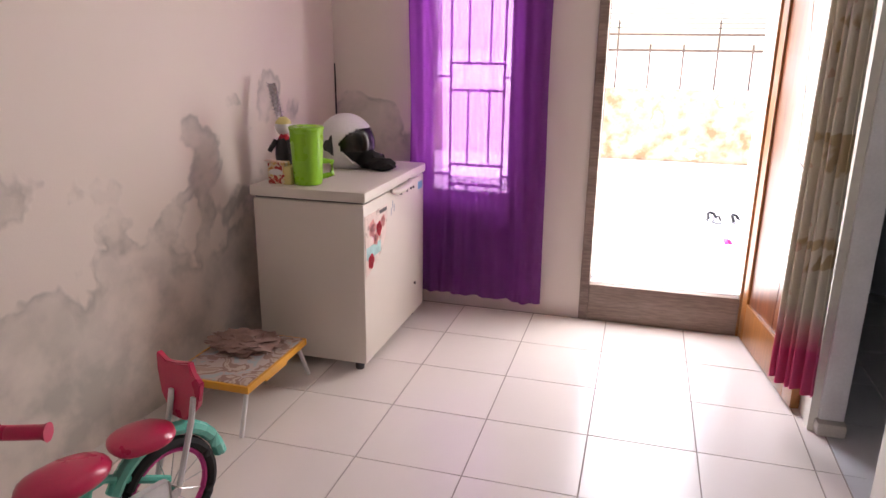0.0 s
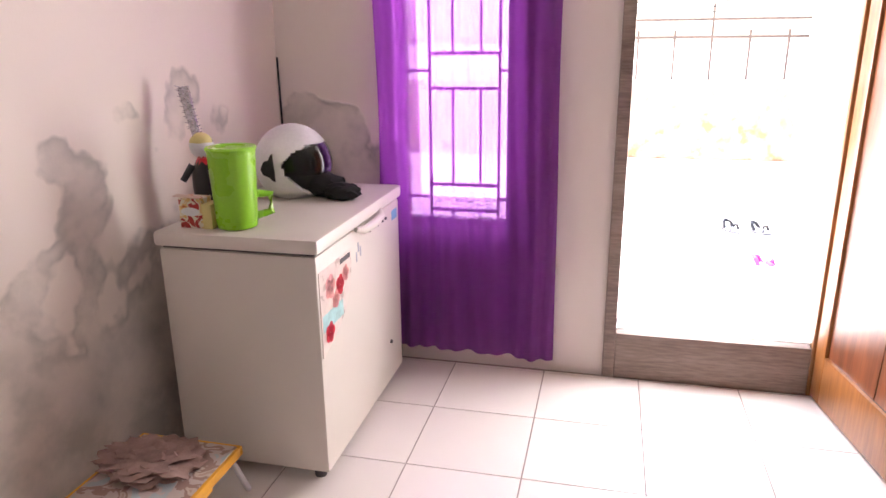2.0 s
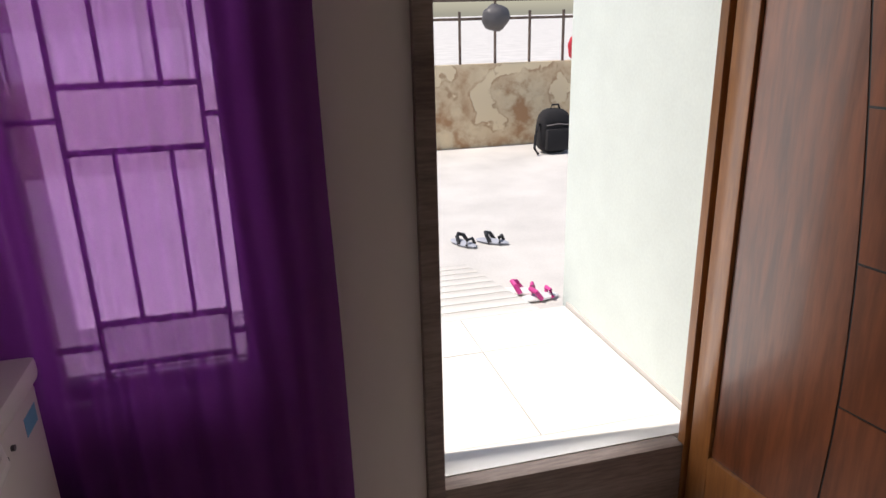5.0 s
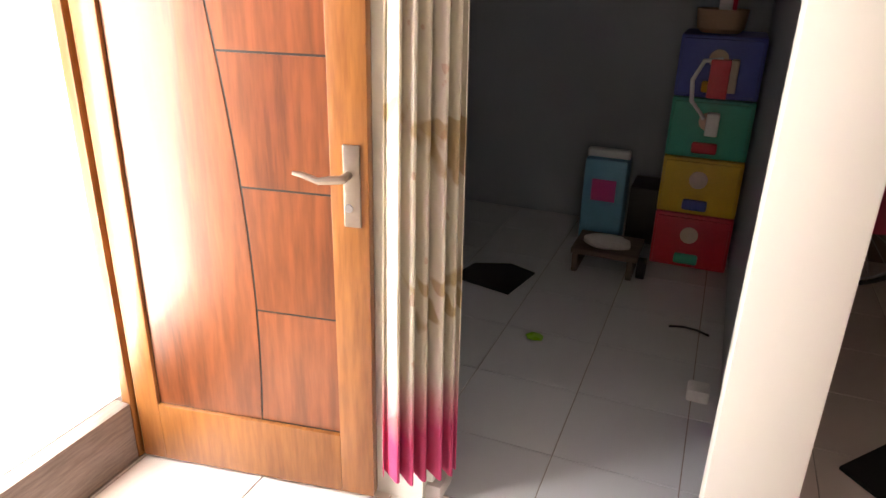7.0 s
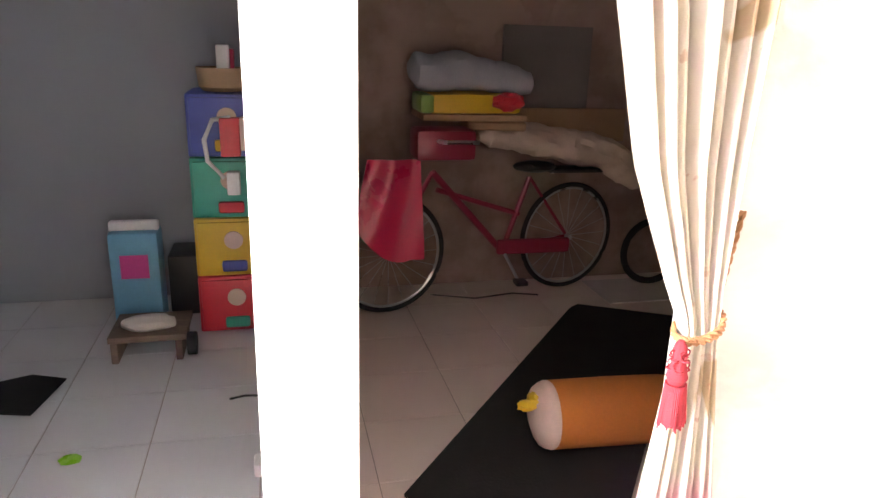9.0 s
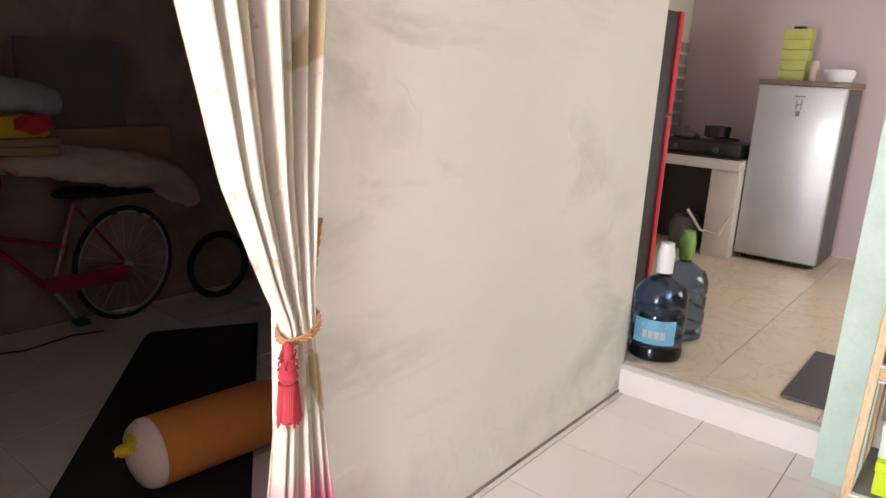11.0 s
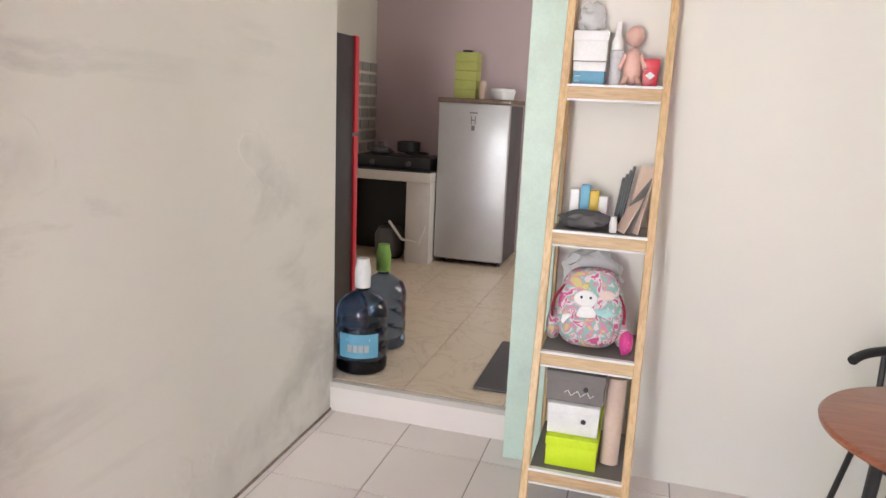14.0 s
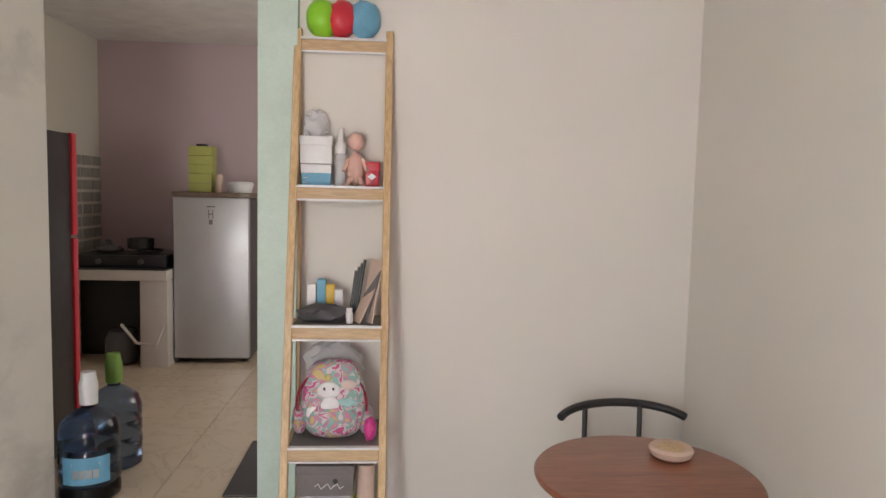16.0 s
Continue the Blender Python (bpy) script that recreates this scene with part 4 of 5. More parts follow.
for x, y in ((-1.87, -0.3), (-1.5, -0.36), (-1.86, 0.02), (-1.56, 0.02)):
    part("leg", bar(B(), (-1.715 + (x + 1.715) * 0.7, -0.14 + (y + 0.14) * 0.7, 0.42), (x, y, 0.0), 0.011), M_BLACK, ch)

# ladder shelf
ls = thing("ladder_shelf", "slim pine ladder shelf leaning to the white wall", "shelf")


def front_y(z):
    return -0.03 - 0.2 * z


SX0, SX1 = -0.775, -0.405
for x in (SX0 - 0.0, SX1 + 0.0):
    part("front_leg", beam(B(), (x, front_y(0), 0), (x, front_y(2.26), 2.26), 0.03, 0.035, 0.003), M_PINE, ls)
    part("back_leg", beam(B(), (x, -0.478, 0), (x, -0.48, 2.26), 0.028, 0.025, 0.003), M_PINE, ls)
TIERS = (0.19, 0.63, 1.08, 1.62, 2.22)
for z in TIERS:
    fy = front_y(z)
    part("shelf_board", boxes((SX0 + 0.014, SX1 - 0.014, -0.476, fy + 0.01, z - 0.006, z + 0.006), bev=0.001), M_GCARD if z < 2 else M_WHITEP, ls)
    part("rail", boxes((SX0 + 0.012, SX1 - 0.012, fy + 0.0, fy + 0.018, z - 0.045, z - 0.002), bev=0.002), M_PINE_X, ls)
    part("edge_strip", boxes((SX0 + 0.012, SX1 - 0.012, fy - 0.001, fy + 0.021, z - 0.001, z + 0.008)), M_WHITEP, ls)
    part("edge_strip", boxes((SX0 + 0.012, SX1 - 0.012, fy - 0.001, fy + 0.021, z - 0.053, z - 0.046)), M_WHITEP, ls)
    if z > 0.3:
        for x in (SX0, SX1):
            part("side_rail", beam(B(), (x, -0.478, z - 0.02), (x, fy, z - 0.02), 0.018, 0.03), M_PINE, ls)


def carton(name, x0, x1, y0, y1, z, h, mat_, label, lid_mat=None, mark=None):
    c = thing(name, label, "box")
    part("carton", boxes((x0, x1, y0, y1, z, z + h - 0.02), bev=0.003), mat_, c)
    part("lid", boxes((x0 - 0.003, x1 + 0.003, y0 - 0.003, y1 + 0.003, z + h - 0.035, z + h), bev=0.003), lid_mat or mat_, c)
    if mark:
        part("finger_hole", bar(B(), ((x0 + x1) / 2 - 0.04, y1 - 0.002, z + h * 0.5), ((x0 + x1) / 2 - 0.04, y1 + 0.003, z + h * 0.5), 0.01), M_BLACK, c)
    return c


z = TIERS[0] + 0.008
carton("shoe_box", -0.66, -0.47, -0.45, -0.1, z, 0.12, M_LIME, "neon yellow shoe box on the lowest shelf")
carton("shoe_box", -0.655, -0.465, -0.45, -0.13, z + 0.122, 0.12, M_WHITEP, "white shoe box with a finger hole", None, True)
grey_box = carton("shoe_box", -0.665, -0.45, -0.45, -0.15, z + 0.244, 0.12, M_GCARD, "dark grey shoe box with white script", None, True)
part("script_mark", tube(B(), [(-0.52 - 0.012 * k, -0.1455 + 0, z + 0.285 + 0.012 * math.sin(k * 2.1)) for k in range(10)], 0.0025, 5), M_WHITEP, grey_box, "white scribble")
solo("paper_roll", bar(B(), (-0.705, -0.2, z), (-0.71, -0.25, z + 0.33), 0.035, 0.035, 20), M_LCARD, "pale pink rolled card standing on the shelf", "card roll")
z = TIERS[1] + 0.008
bg = thing("school_bag", "child's pink printed backpack under clear plastic", "backpack")
bm = B()
blob(bm, (0, 0, 0), (1, 1, 1), 0.03, 1.5, 4, 4)
for v in bm.verts:
    q = [math.copysign(abs(k) ** 0.62, k) for k in v.co]
    taper = 1 - 0.14 * max(0, q[2])
    v.co = Vector((-0.58 + 0.125 * q[0] * taper, -0.26 + 0.065 * q[1], z + 0.158 + 0.155 * q[2]))
part("body", bm, M_UNICORN, bg)
part("pocket", blob(B(), (-0.58, -0.205, z + 0.085), (0.1, 0.035, 0.07), 0.05, 2, 6), M_UNICORN, bg)
MX, MZ = -0.575, z + 0.155
part("motif", blob(B(), (MX + 0.01, -0.193, MZ + 0.05), (0.044, 0.008, 0.034), 0.05), M_WHITEP, bg, "round white animal head")
part("motif", blob(B(), (MX + 0.004, -0.19, MZ - 0.012), (0.036, 0.008, 0.04), 0.08), M_WHITEP, bg, "white animal body")
for ox, oz, rx_, rz_, mt, lb in ((-0.055, 0.0, 0.04, 0.02, M_AQUA, "pale aqua wing"), (0.07, -0.04, 0.026, 0.026, M_WHITEP, ""), (-0.065, 0.07, 0.03, 0.02, M_PALECLOTH, "pale pink patch"), (-0.06, -0.055, 0.03, 0.016, M_AQUA, ""), (0.012, 0.1, 0.012, 0.014, M_PALEYELLOW, "pale yellow horn"), (0.0, -0.065, 0.03, 0.014, M_PETAL, "")):
    part("print_patch", blob(B(), (MX + ox, -0.192 - 0.12 * abs(ox), MZ + oz), (rx_, 0.007, rz_), 0.12, 2, 4), mt, bg, lb)
for ox in (-0.008, 0.026):
    part("eye_dot", blob(B(), (MX + ox, -0.1845, MZ + 0.058), (0.0045, 0.002, 0.006), 0.0), M_BLACK, bg)
part("zip", tube(B(), [(-0.575 + 0.135 * math.cos(a), -0.222, z + 0.14 + 0.142 * math.sin(a)) for a in [radians(d) for d in range(-10, 191, 10)]], 0.006, 6), M_DARKRED, bg)
for s in (-1, 1):
    part("side_pocket", blob(B(), (-0.575 + s * 0.13, -0.27, z + 0.07), (0.03, 0.045, 0.06), 0.1, 2, 3), M_UNICORN, bg)
solo("plastic_bag", blob(B(), (-0.57, -0.36, z + 0.27), (0.11, 0.06, 0.1), 0.3, 3, 9), M_PACKBAG, "bundle of clear plastic bags behind the backpack", "bag")
solo("pink_toy", blob(B(), (-0.725, -0.22, z + 0.045), (0.025, 0.03, 0.045), 0.3, 3, 2), M_PINKP, "small pink plastic toy on the shelf", "toy")
z = TIERS[2] + 0.008
solo("black_case", blob(B(), (-0.53, -0.31, z + 0.035), (0.1, 0.05, 0.038), 0.25, 3, 5), M_DGREY, "soft dark grey case on the shelf", "case")
for x, m, h, nm in ((-0.475, M_WHITEP, 0.14, "white tube of ointment"), (-0.515, M_LBLUE, 0.16, "light blue packet"), (-0.55, M_YELLOW, 0.14, "yellow packet"), (-0.585, M_WHITEP, 0.12, "white bottle")):
    solo("packet", boxes((x - 0.018, x + 0.018, -0.42, -0.38, z, z + h), bev=0.006), m, nm + " on the shelf", "packet", "packets on the shelf")
for k in range(4):
    solo("pen", bar(B(), (-0.63 - 0.008 * k, -0.36, z), (-0.655 - 0.012 * k, -0.37, z + 0.2 + 0.015 * k), 0.006, seg=8), M_BLACK, "black pen or brush standing on the shelf", "pen", "pens on the shelf")
for k in range(3):
    bm = beam(B(), (-0.66 - 0.02 * k, -0.3, z + 0.002), (-0.735 - 0.004 * k, -0.33, z + 0.17 + 0.04 * k), 0.09, 0.004)
    solo("booklet", bm, M_LCARD if k != 1 else M_GCARD, "thin booklet leaning on the shelf side", "book", "booklets")
solo("small_jar", lathe(B(), [(0.014, 0), (0.015, 0.04), (0.012, 0.045), (0.012, 0.06)], (-0.635, -0.285, z), 14), M_WHITEP, "small clear jar on the shelf", "jar")
z = TIERS[3] + 0.008
bb_ = carton("blue_box", -0.545, -0.43, -0.47, -0.4, z, 0.085, M_LBLUE, "blue and white carton on the shelf", M_WHITEP)
for k in range(3):
    part("round_mark", tube(B(), ring((-0.445, -0.398, z + 0.012 + 0.019 * k), 0.008, "Y", 14), 0.002, 5, True), M_WHITEP, bb_)
carton("white_box", -0.55, -0.425, -0.47, -0.39, z + 0.087, 0.11, M_WHITEP, "white carton on the blue one")
solo("clear_bag", blob(B(), (-0.48, -0.44, z + 0.245), (0.05, 0.03, 0.055), 0.4, 4, 3), M_PACKBAG, "knotted clear plastic bag on the cartons", "bag")
bt = thing("baby_bottle", "clear baby bottle on the shelf", "bottle")
part("body", lathe(B(), [(0.022, 0), (0.025, 0.01), (0.02, 0.06), (0.025, 0.12), (0.02, 0.13)], (-0.585, -0.41, z), 20), M_PACKBAG, bt)
part("cap", lathe(B(), [(0.023, 0), (0.023, 0.03), (0.012, 0.05), (0.008, 0.1)], (-0.585, -0.41, z + 0.13), 20), M_WHITEP, bt)
bm = B()
blob(bm, (-0.645, -0.42, z + 0.07), (0.035, 0.03, 0.07), 0.08, 2, 3)
blob(bm, (-0.645, -0.415, z + 0.18), (0.034, 0.034, 0.038), 0.03)
for s in (-1, 1):
    bar(bm, (-0.645 + s * 0.018, -0.4, z + 0.03), (-0.645 + s * 0.03, -0.37, z + 0.005), 0.012, 0.01)
    bar(bm, (-0.645 + s * 0.03, -0.41, z + 0.11), (-0.645 + s * 0.045, -0.39, z + 0.06), 0.009, 0.008)
solo("doll", bm, M_SKIN, "small vinyl baby doll on the shelf", "doll")
rb_ = carton("red_box", -0.74, -0.685, -0.45, -0.4, z, 0.1, M_RED, "red carton with a white diamond", M_RED)
bm = B()
bm.faces.new([bm.verts.new((-0.712 + dx, -0.396, z + 0.04 + dz)) for dx, dz in ((0.018, 0), (0, 0.014), (-0.018, 0), (0, -0.014))])
part("diamond", bm, M_WHITEP, rb_)
z = TIERS[4] + 0.008
for x, m, nm in ((-0.5, M_GREEN, "green"), (-0.58, M_RED, "red"), (-0.67, M_LBLUE, "light blue")):
    solo("plush_toy", blob(B(), (x, -0.49 + 0.02, z + 0.075), (0.065, 0.06, 0.078), 0.15, 2, x * 9), m, nm + " plush toy on the top shelf", "toy", "plush toys")

# ---- front bedroom, used as a store ----
def flat_mat(name, pts, h, mat_, label):
    bm = B()
    f0 = [bm.verts.new((x, y, 0.001)) for x, y in pts]
    f1 = [bm.verts.new((x, y, h + 0.002 * math.sin(i * 3))) for i, (x, y) in enumerate(pts)]
    bm.faces.new(f0), bm.faces.new(f1)
    n = len(pts)
    for k in range(n):
        bm.faces.new((f0[k], f0[(k + 1) % n], f1[(k + 1) % n], f1[k]))
    bmesh.ops.recalc_face_normals(bm, faces=bm.faces[:])
    return solo(name, bm, mat_, label, "mat")


flat_mat("floor_mat", [(2.21, 3.63), (2.13, 3.305), (2.43, 3.25), (2.49, 3.4), (2.42, 3.58)], 0.008, M_BLACKCLOTH, "small black cloth lying on the white tiles")
colors = ((M_RED, "red", M_TURQ), (M_YELLOW, "yellow", M_BLUE), (M_TURQ, "green", M_RED), (M_BLUE, "blue", M_YELLOW))
for k, (m, nm, hm) in enumerate(colors):
    z0 = 0.004 + 0.3 * k
    d = thing("storage_drawer", nm + " plastic storage drawer in a stack", "drawer", "stacked drawers")
    part("case", boxes((2.85, 3.25, 2.335, 2.725, z0, z0 + 0.295), bev=0.012), m, d)
    fr = part("front", boxes((2.832, 2.852, 2.35, 2.71, z0 + 0.015, z0 + 0.28), bev=0.008), m, d)
    part("handle", boxes((2.82, 2.834, 2.48, 2.6, z0 + 0.03, z0 + 0.085), bev=0.012), hm, fr, "handle in another colour")
    part("label", bar(B(), (2.826, 2.54, z0 + 0.19), (2.834, 2.54, z0 + 0.19), 0.045, seg=20), M_LCARD, fr, "round pale sticker")
bs = thing("basket", "small brown basket with packets on the drawers", "basket")
part("body", lathe(B(), [(0.09, 0), (0.11, 0.02), (0.12, 0.11), (0.112, 0.11), (0.1, 0.02)], (2.99, 2.56, 1.204), 20), M_CARD, bs)
part("packet", boxes((2.94, 3.0, 2.52, 2.58, 1.3, 1.42), bev=0.008), M_WHITEP, bs)
part("packet", boxes((3.0, 3.05, 2.5, 2.56, 1.3, 1.4), bev=0.008), M_CRIMSON, bs)
sw = thing("wired_lamp_unit", "red and white electrical unit hanging by its cable", "charger")
part("case", boxes((2.74, 2.8, 2.36, 2.45, 0.92, 1.1), bev=0.008), M_RED, sw)
part("case_back", boxes((2.74, 2.82, 2.325, 2.36, 0.95, 1.1), bev=0.006), M_CREAMCLOTH, sw)
part("plug", boxes((2.73, 2.79, 2.37, 2.43, 0.74, 0.85), bev=0.01), M_WHITEP, sw)
part("cable", tube(B(), [(2.77, 2.4, 1.1), (2.76, 2.48, 1.09), (2.75, 2.52, 1.0), (2.75, 2.51, 0.9), (2.75, 2.44, 0.82)], 0.011, 8), M_WHITEP, sw)
sw.location = (0, 0.12, 0.0)
tr = thing("low_trolley", "low worn wooden trolley on the floor", "trolley")
part("deck", boxes((2.55, 2.85, 2.76, 3.1, 0.1, 0.13), bev=0.004), M_DWOOD, tr)
for y in (2.78, 3.06):
    part("runner", boxes((2.55, 2.85, y, y + 0.03, 0.0, 0.1), bev=0.004), M_DWOOD, tr)
part("wheel", bar(B(), (2.6, 2.72, 0.06), (2.6, 2.76, 0.06), 0.055, seg=18), M_RUBBER, tr)
solo("old_shoe", blob(B(), (2.63, 2.93, 0.165), (0.06, 0.12, 0.035), 0.25, 2, 3), M_STONE, "dusty grey shoe on the trolley", "shoe")
bx = thing("diaper_pack", "tall light blue plastic pack against the wall", "pack")
bm = boxes((2.88, 3.05, 2.9, 3.13, 0.002, 0.53), bev=0.02)
part("pack", bm, M_LBLUE, bx)
part("top_fold", beam(B(), (2.96, 2.9, 0.55), (2.96, 3.13, 0.55), 0.05, 0.05, 0.008), M_WHITEP, bx)
part("print", boxes((2.876, 2.88, 2.95, 3.08, 0.3, 0.42), bev=0.001), M_PINKP, bx)
solo("dark_box", boxes((3.12, 3.4, 2.74, 2.9, 0.0, 0.33), bev=0.01), M_BLACK, "black box standing behind the pack", "box")
solo("cord", tube(B(), [(2.1, 2.38, 0.006), (2.13, 2.43, 0.006), (2.14, 2.49, 0.006), (2.12, 2.55, 0.006)], 0.005, 6), M_BLACK, "thin black cord on the floor", "cord")
solo("green_scrap", blob(B(), (1.78, 3.08, 0.004), (0.035, 0.04, 0.004), 0.4, 3, 2, 2), M_GREEN, "small lime green scrap on the tiles", "scrap")
solo("white_block", boxes((1.55, 1.63, 2.36, 2.44, 0.0, 0.05), bev=0.01), M_WHITEP, "small white plastic block on the floor", "block")

# ---- second bedroom ----
flat_mat("sleeping_mat", [(1.35, 1.95), (2.85, 0.7), (2.9, 0.63), (2.62, 0.12), (1.05, 1.3), (1.02, 1.66)], 0.014, M_BLACKCLOTH, "long black sleeping mat on the tiled floor")
bo = thing("bolster", "orange bolster pillow with a pale end and yellow bow", "pillow")
bm = B()
tube(bm, [(1.5, 0.82, 0.145), (1.505, 0.92, 0.145), (1.52, 1.12, 0.145), (1.535, 1.36, 0.145)], [0.11, 0.128, 0.13, 0.128], 28)
part("cover", bm, M_ORANGECLOTH, bo)
part("end_cap", blob(B(), (1.537, 1.375, 0.145), (0.13, 0.065, 0.13), 0.05, 2, 1), M_PALECLOTH, bo, "pale pink end")
part("bow", blob(blob(B(), (1.52, 1.465, 0.2), (0.03, 0.035, 0.018), 0.3, 3, 2), (1.54, 1.43, 0.215), (0.035, 0.025, 0.02), 0.3, 3, 4), M_YELLOW, bo, "yellow bow")
rk = thing("folding_stand", "thin black folding metal stand beside the mat", "stand")
for a, b in (((1.12, 1.12, 0.0), (1.2, 0.86, 0.26)), ((1.2, 0.86, 0.0), (1.12, 1.1, 0.26)), ((1.12, 1.12, 0.26), (1.2, 0.84, 0.265))):
    part("rod", bar(B(), a, b, 0.007), M_BLACK, rk)

ab = thing("bicycle", "red city bicycle piled with blankets against the wall", "bicycle")
R = 0.335
A, F = Vector((3.24, 0.585, R)), Vector((2.99, 1.74, R))
d = (F - A).normalized()
tilt = math.atan2(-d.x, d.y)
for c in (A, F):
    w = part("wheel", tube(B(), ring(c, R - 0.014, "X", 48, tilt), 0.015, 8, True), M_RUBBER, ab, "thin tyre, bright rim")
    part("rim", tube(B(), ring(c, R - 0.034, "X", 48, tilt), 0.008, 6, True), M_STEEL, w)
    sp = B()
    for q in ring(c, R - 0.036, "X", 20, tilt):
        bar(sp, c, q, 0.0015, seg=4)
    part("spokes", sp, M_STEEL, w)
    part("hub", bar(B(), c - Vector((0.05, 0, 0)), c + Vector((0.05, 0, 0)), 0.018), M_STEEL, w)


def along(k, z):
    return A + d * k + Vector((0, 0, z - R))


bb, st, hd = along(0.46, 0.28), along(0.3, 0.72), along(0.93, 0.78)
bm = B()
for a, b, r in ((bb, st, 0.016), (bb, hd, 0.02), (along(0.36, 0.5), along(0.9, 0.68), 0.015), (A, bb, 0.011), (A, st, 0.01), (hd, F, 0.013)):
    bar(bm, a, b, r)
part("frame", bm, M_DARKRED, ab, "dark red enamelled frame")
part("saddle", blob(B(), along(0.27, 0.78), (0.08, 0.13, 0.035), 0.1), M_BLACK, ab)
part("handlebar", tube(B(), [hd + Vector((-0.27, -0.18, 0.2)), hd + Vector((-0.26, 0.0, 0.2)), hd + Vector((0, 0.04, 0.18)), hd + Vector((0.24, 0.0, 0.2))], 0.011, 8), M_STEEL, ab)
part("chain_guard", boxes((3.1, 3.13, 0.62, 1.08, 0.27, 0.36), bev=0.02), M_DARKRED, ab)
part("rear_rack", boxes((3.17, 3.33, 0.25, 0.75, 0.74, 0.76), bev=0.004), M_BLACK, ab)
part("crank", bar(B(), bb + Vector((-0.06, 0, 0)), bb + Vector((-0.08, -0.08, -0.15)), 0.009), M_STEEL, ab)
part("pedal", boxes((2.98, 3.06, bb.y - 0.12, bb.y - 0.05, 0.11, 0.135), bev=0.004), M_BLACK, ab)
part("basket", boxes((2.86, 3.08, 1.3, 1.62, 0.87, 1.03), bev=0.03), M_DARKRED, ab, "red basket at the handlebar")
bm = B()
sheet(bm, lambda u, v: (2.9 + 0.012 * math.sin(u * 9 + v * 3), 1.87 - 0.28 * u - 0.03 * v + 0.1 * v * (1 - u), 0.875 - (0.36 + 0.2 * math.sin(min(1.0, u * 1.25) * 2.0)) * v), 14, 14, 0.004)
solo("red_cloth", bm, M_CRIMSON, "red cloth hanging over the bicycle's front wheel", "cloth")
def roll(pts, flat, seed, lump):
    """A soft roll along a line of (place, radius): one lumpy skin."""
    line, rad = [], []
    for (p, a), (q, b) in zip(pts, pts[1:]):
        for k in range(10):
            line.append(Vector(p).lerp(Vector(q), k / 10))
            rad.append(a + (b - a) * k / 10)
    line.append(Vector(pts[-1][0]))
    rad.append(pts[-1][1])
    bm = tube(B(), line, rad, 22)
    for v in bm.verts:
        n = noise.noise(v.co * 7 + Vector((seed, 0, 0))) + 0.5 * noise.noise(v.co * 17 + Vector((0, seed, 0)))
        near = min(line, key=lambda c: (c - v.co).length)
        off = v.co - near
        off.z *= flat
        v.co = near + off * (1 + lump * n)
    return bm


solo("cream_blanket", roll([((3.13, 1.22, 0.965), 0.04), ((3.13, 1.16, 0.97), 0.09), ((3.14, 0.9, 0.955), 0.13), ((3.15, 0.6, 0.9), 0.13), ((3.16, 0.36, 0.83), 0.11), ((3.16, 0.24, 0.74), 0.1), ((3.16, 0.19, 0.655), 0.05)], 0.72, 3, 0.35), M_CREAMCLOTH, "cream blanket thrown over saddle and rack", "blanket")
solo("board", boxes((3.0, 3.34, 0.98, 1.56, 1.06, 1.095), bev=0.01), M_CARD, "brown board lying across the bicycle", "board")
solo("carton_flap", beam(B(), (3.08, 0.98, 1.03), (3.08, 1.32, 1.04), 0.16, 0.05, 0.01), M_CARD, "crushed brown carton under the folded cloths", "carton")
yc = thing("yellow_cushion", "folded yellow cloth with red and green edges", "cloth")
part("fold", boxes((2.99, 3.26, 1.02, 1.54, 1.098, 1.205), bev=0.03), M_YELLOW, yc)
part("green_end", boxes((2.985, 3.25, 1.5, 1.58, 1.1, 1.2), bev=0.025), M_DKGREEN, yc, "olive green end")
part("red_fold", blob(B(), (3.0, 1.1, 1.165), (0.06, 0.09, 0.05), 0.25, 3, 5), M_RED, yc, "red patch")
solo("grey_blanket", roll([((3.12, 1.62, 1.31), 0.05), ((3.12, 1.58, 1.315), 0.11), ((3.12, 1.35, 1.315), 0.125), ((3.12, 1.16, 1.28), 0.1), ((3.11, 1.04, 1.275), 0.1), ((3.1, 0.95, 1.26), 0.07), ((3.1, 0.93, 1.26), 0.03)], 0.85, 8, 0.2), M_GREYCLOTH, "rolled pale grey blanket on the pile", "blanket")
solo("leaning_board", boxes((3.36, 3.39, 0.47, 1.02, 1.1, 1.57), bev=0.004), M_GCARD, "dark grey board leaning on the raw wall", "board")
solo("leaning_plank", boxes((3.362, 3.388, 0.2, 0.95, 0.9, 1.098), bev=0.004), M_CARD, "brown plank standing behind the blankets", "plank")
solo("second_tyre", tube(B(), ring((3.2, 0.0, 0.222), 0.2, "X", 36), 0.022, 8, True), M_RUBBER, "black tyre standing beside the bicycle", "tyre")
solo("paper_sheet", boxes((2.9, 3.3, -0.1, 0.42, 0.001, 0.006)), M_CONC, "pale grey sheet on the floor by the wall", "sheet")
solo("floor_wire", tube(B(), [(3.2, 1.45, 0.006), (3.1, 1.2, 0.006), (3.15, 0.95, 0.006), (3.1, 0.8, 0.006)], 0.005, 6), M_BLACK, "thin black wire along the wall", "wire")

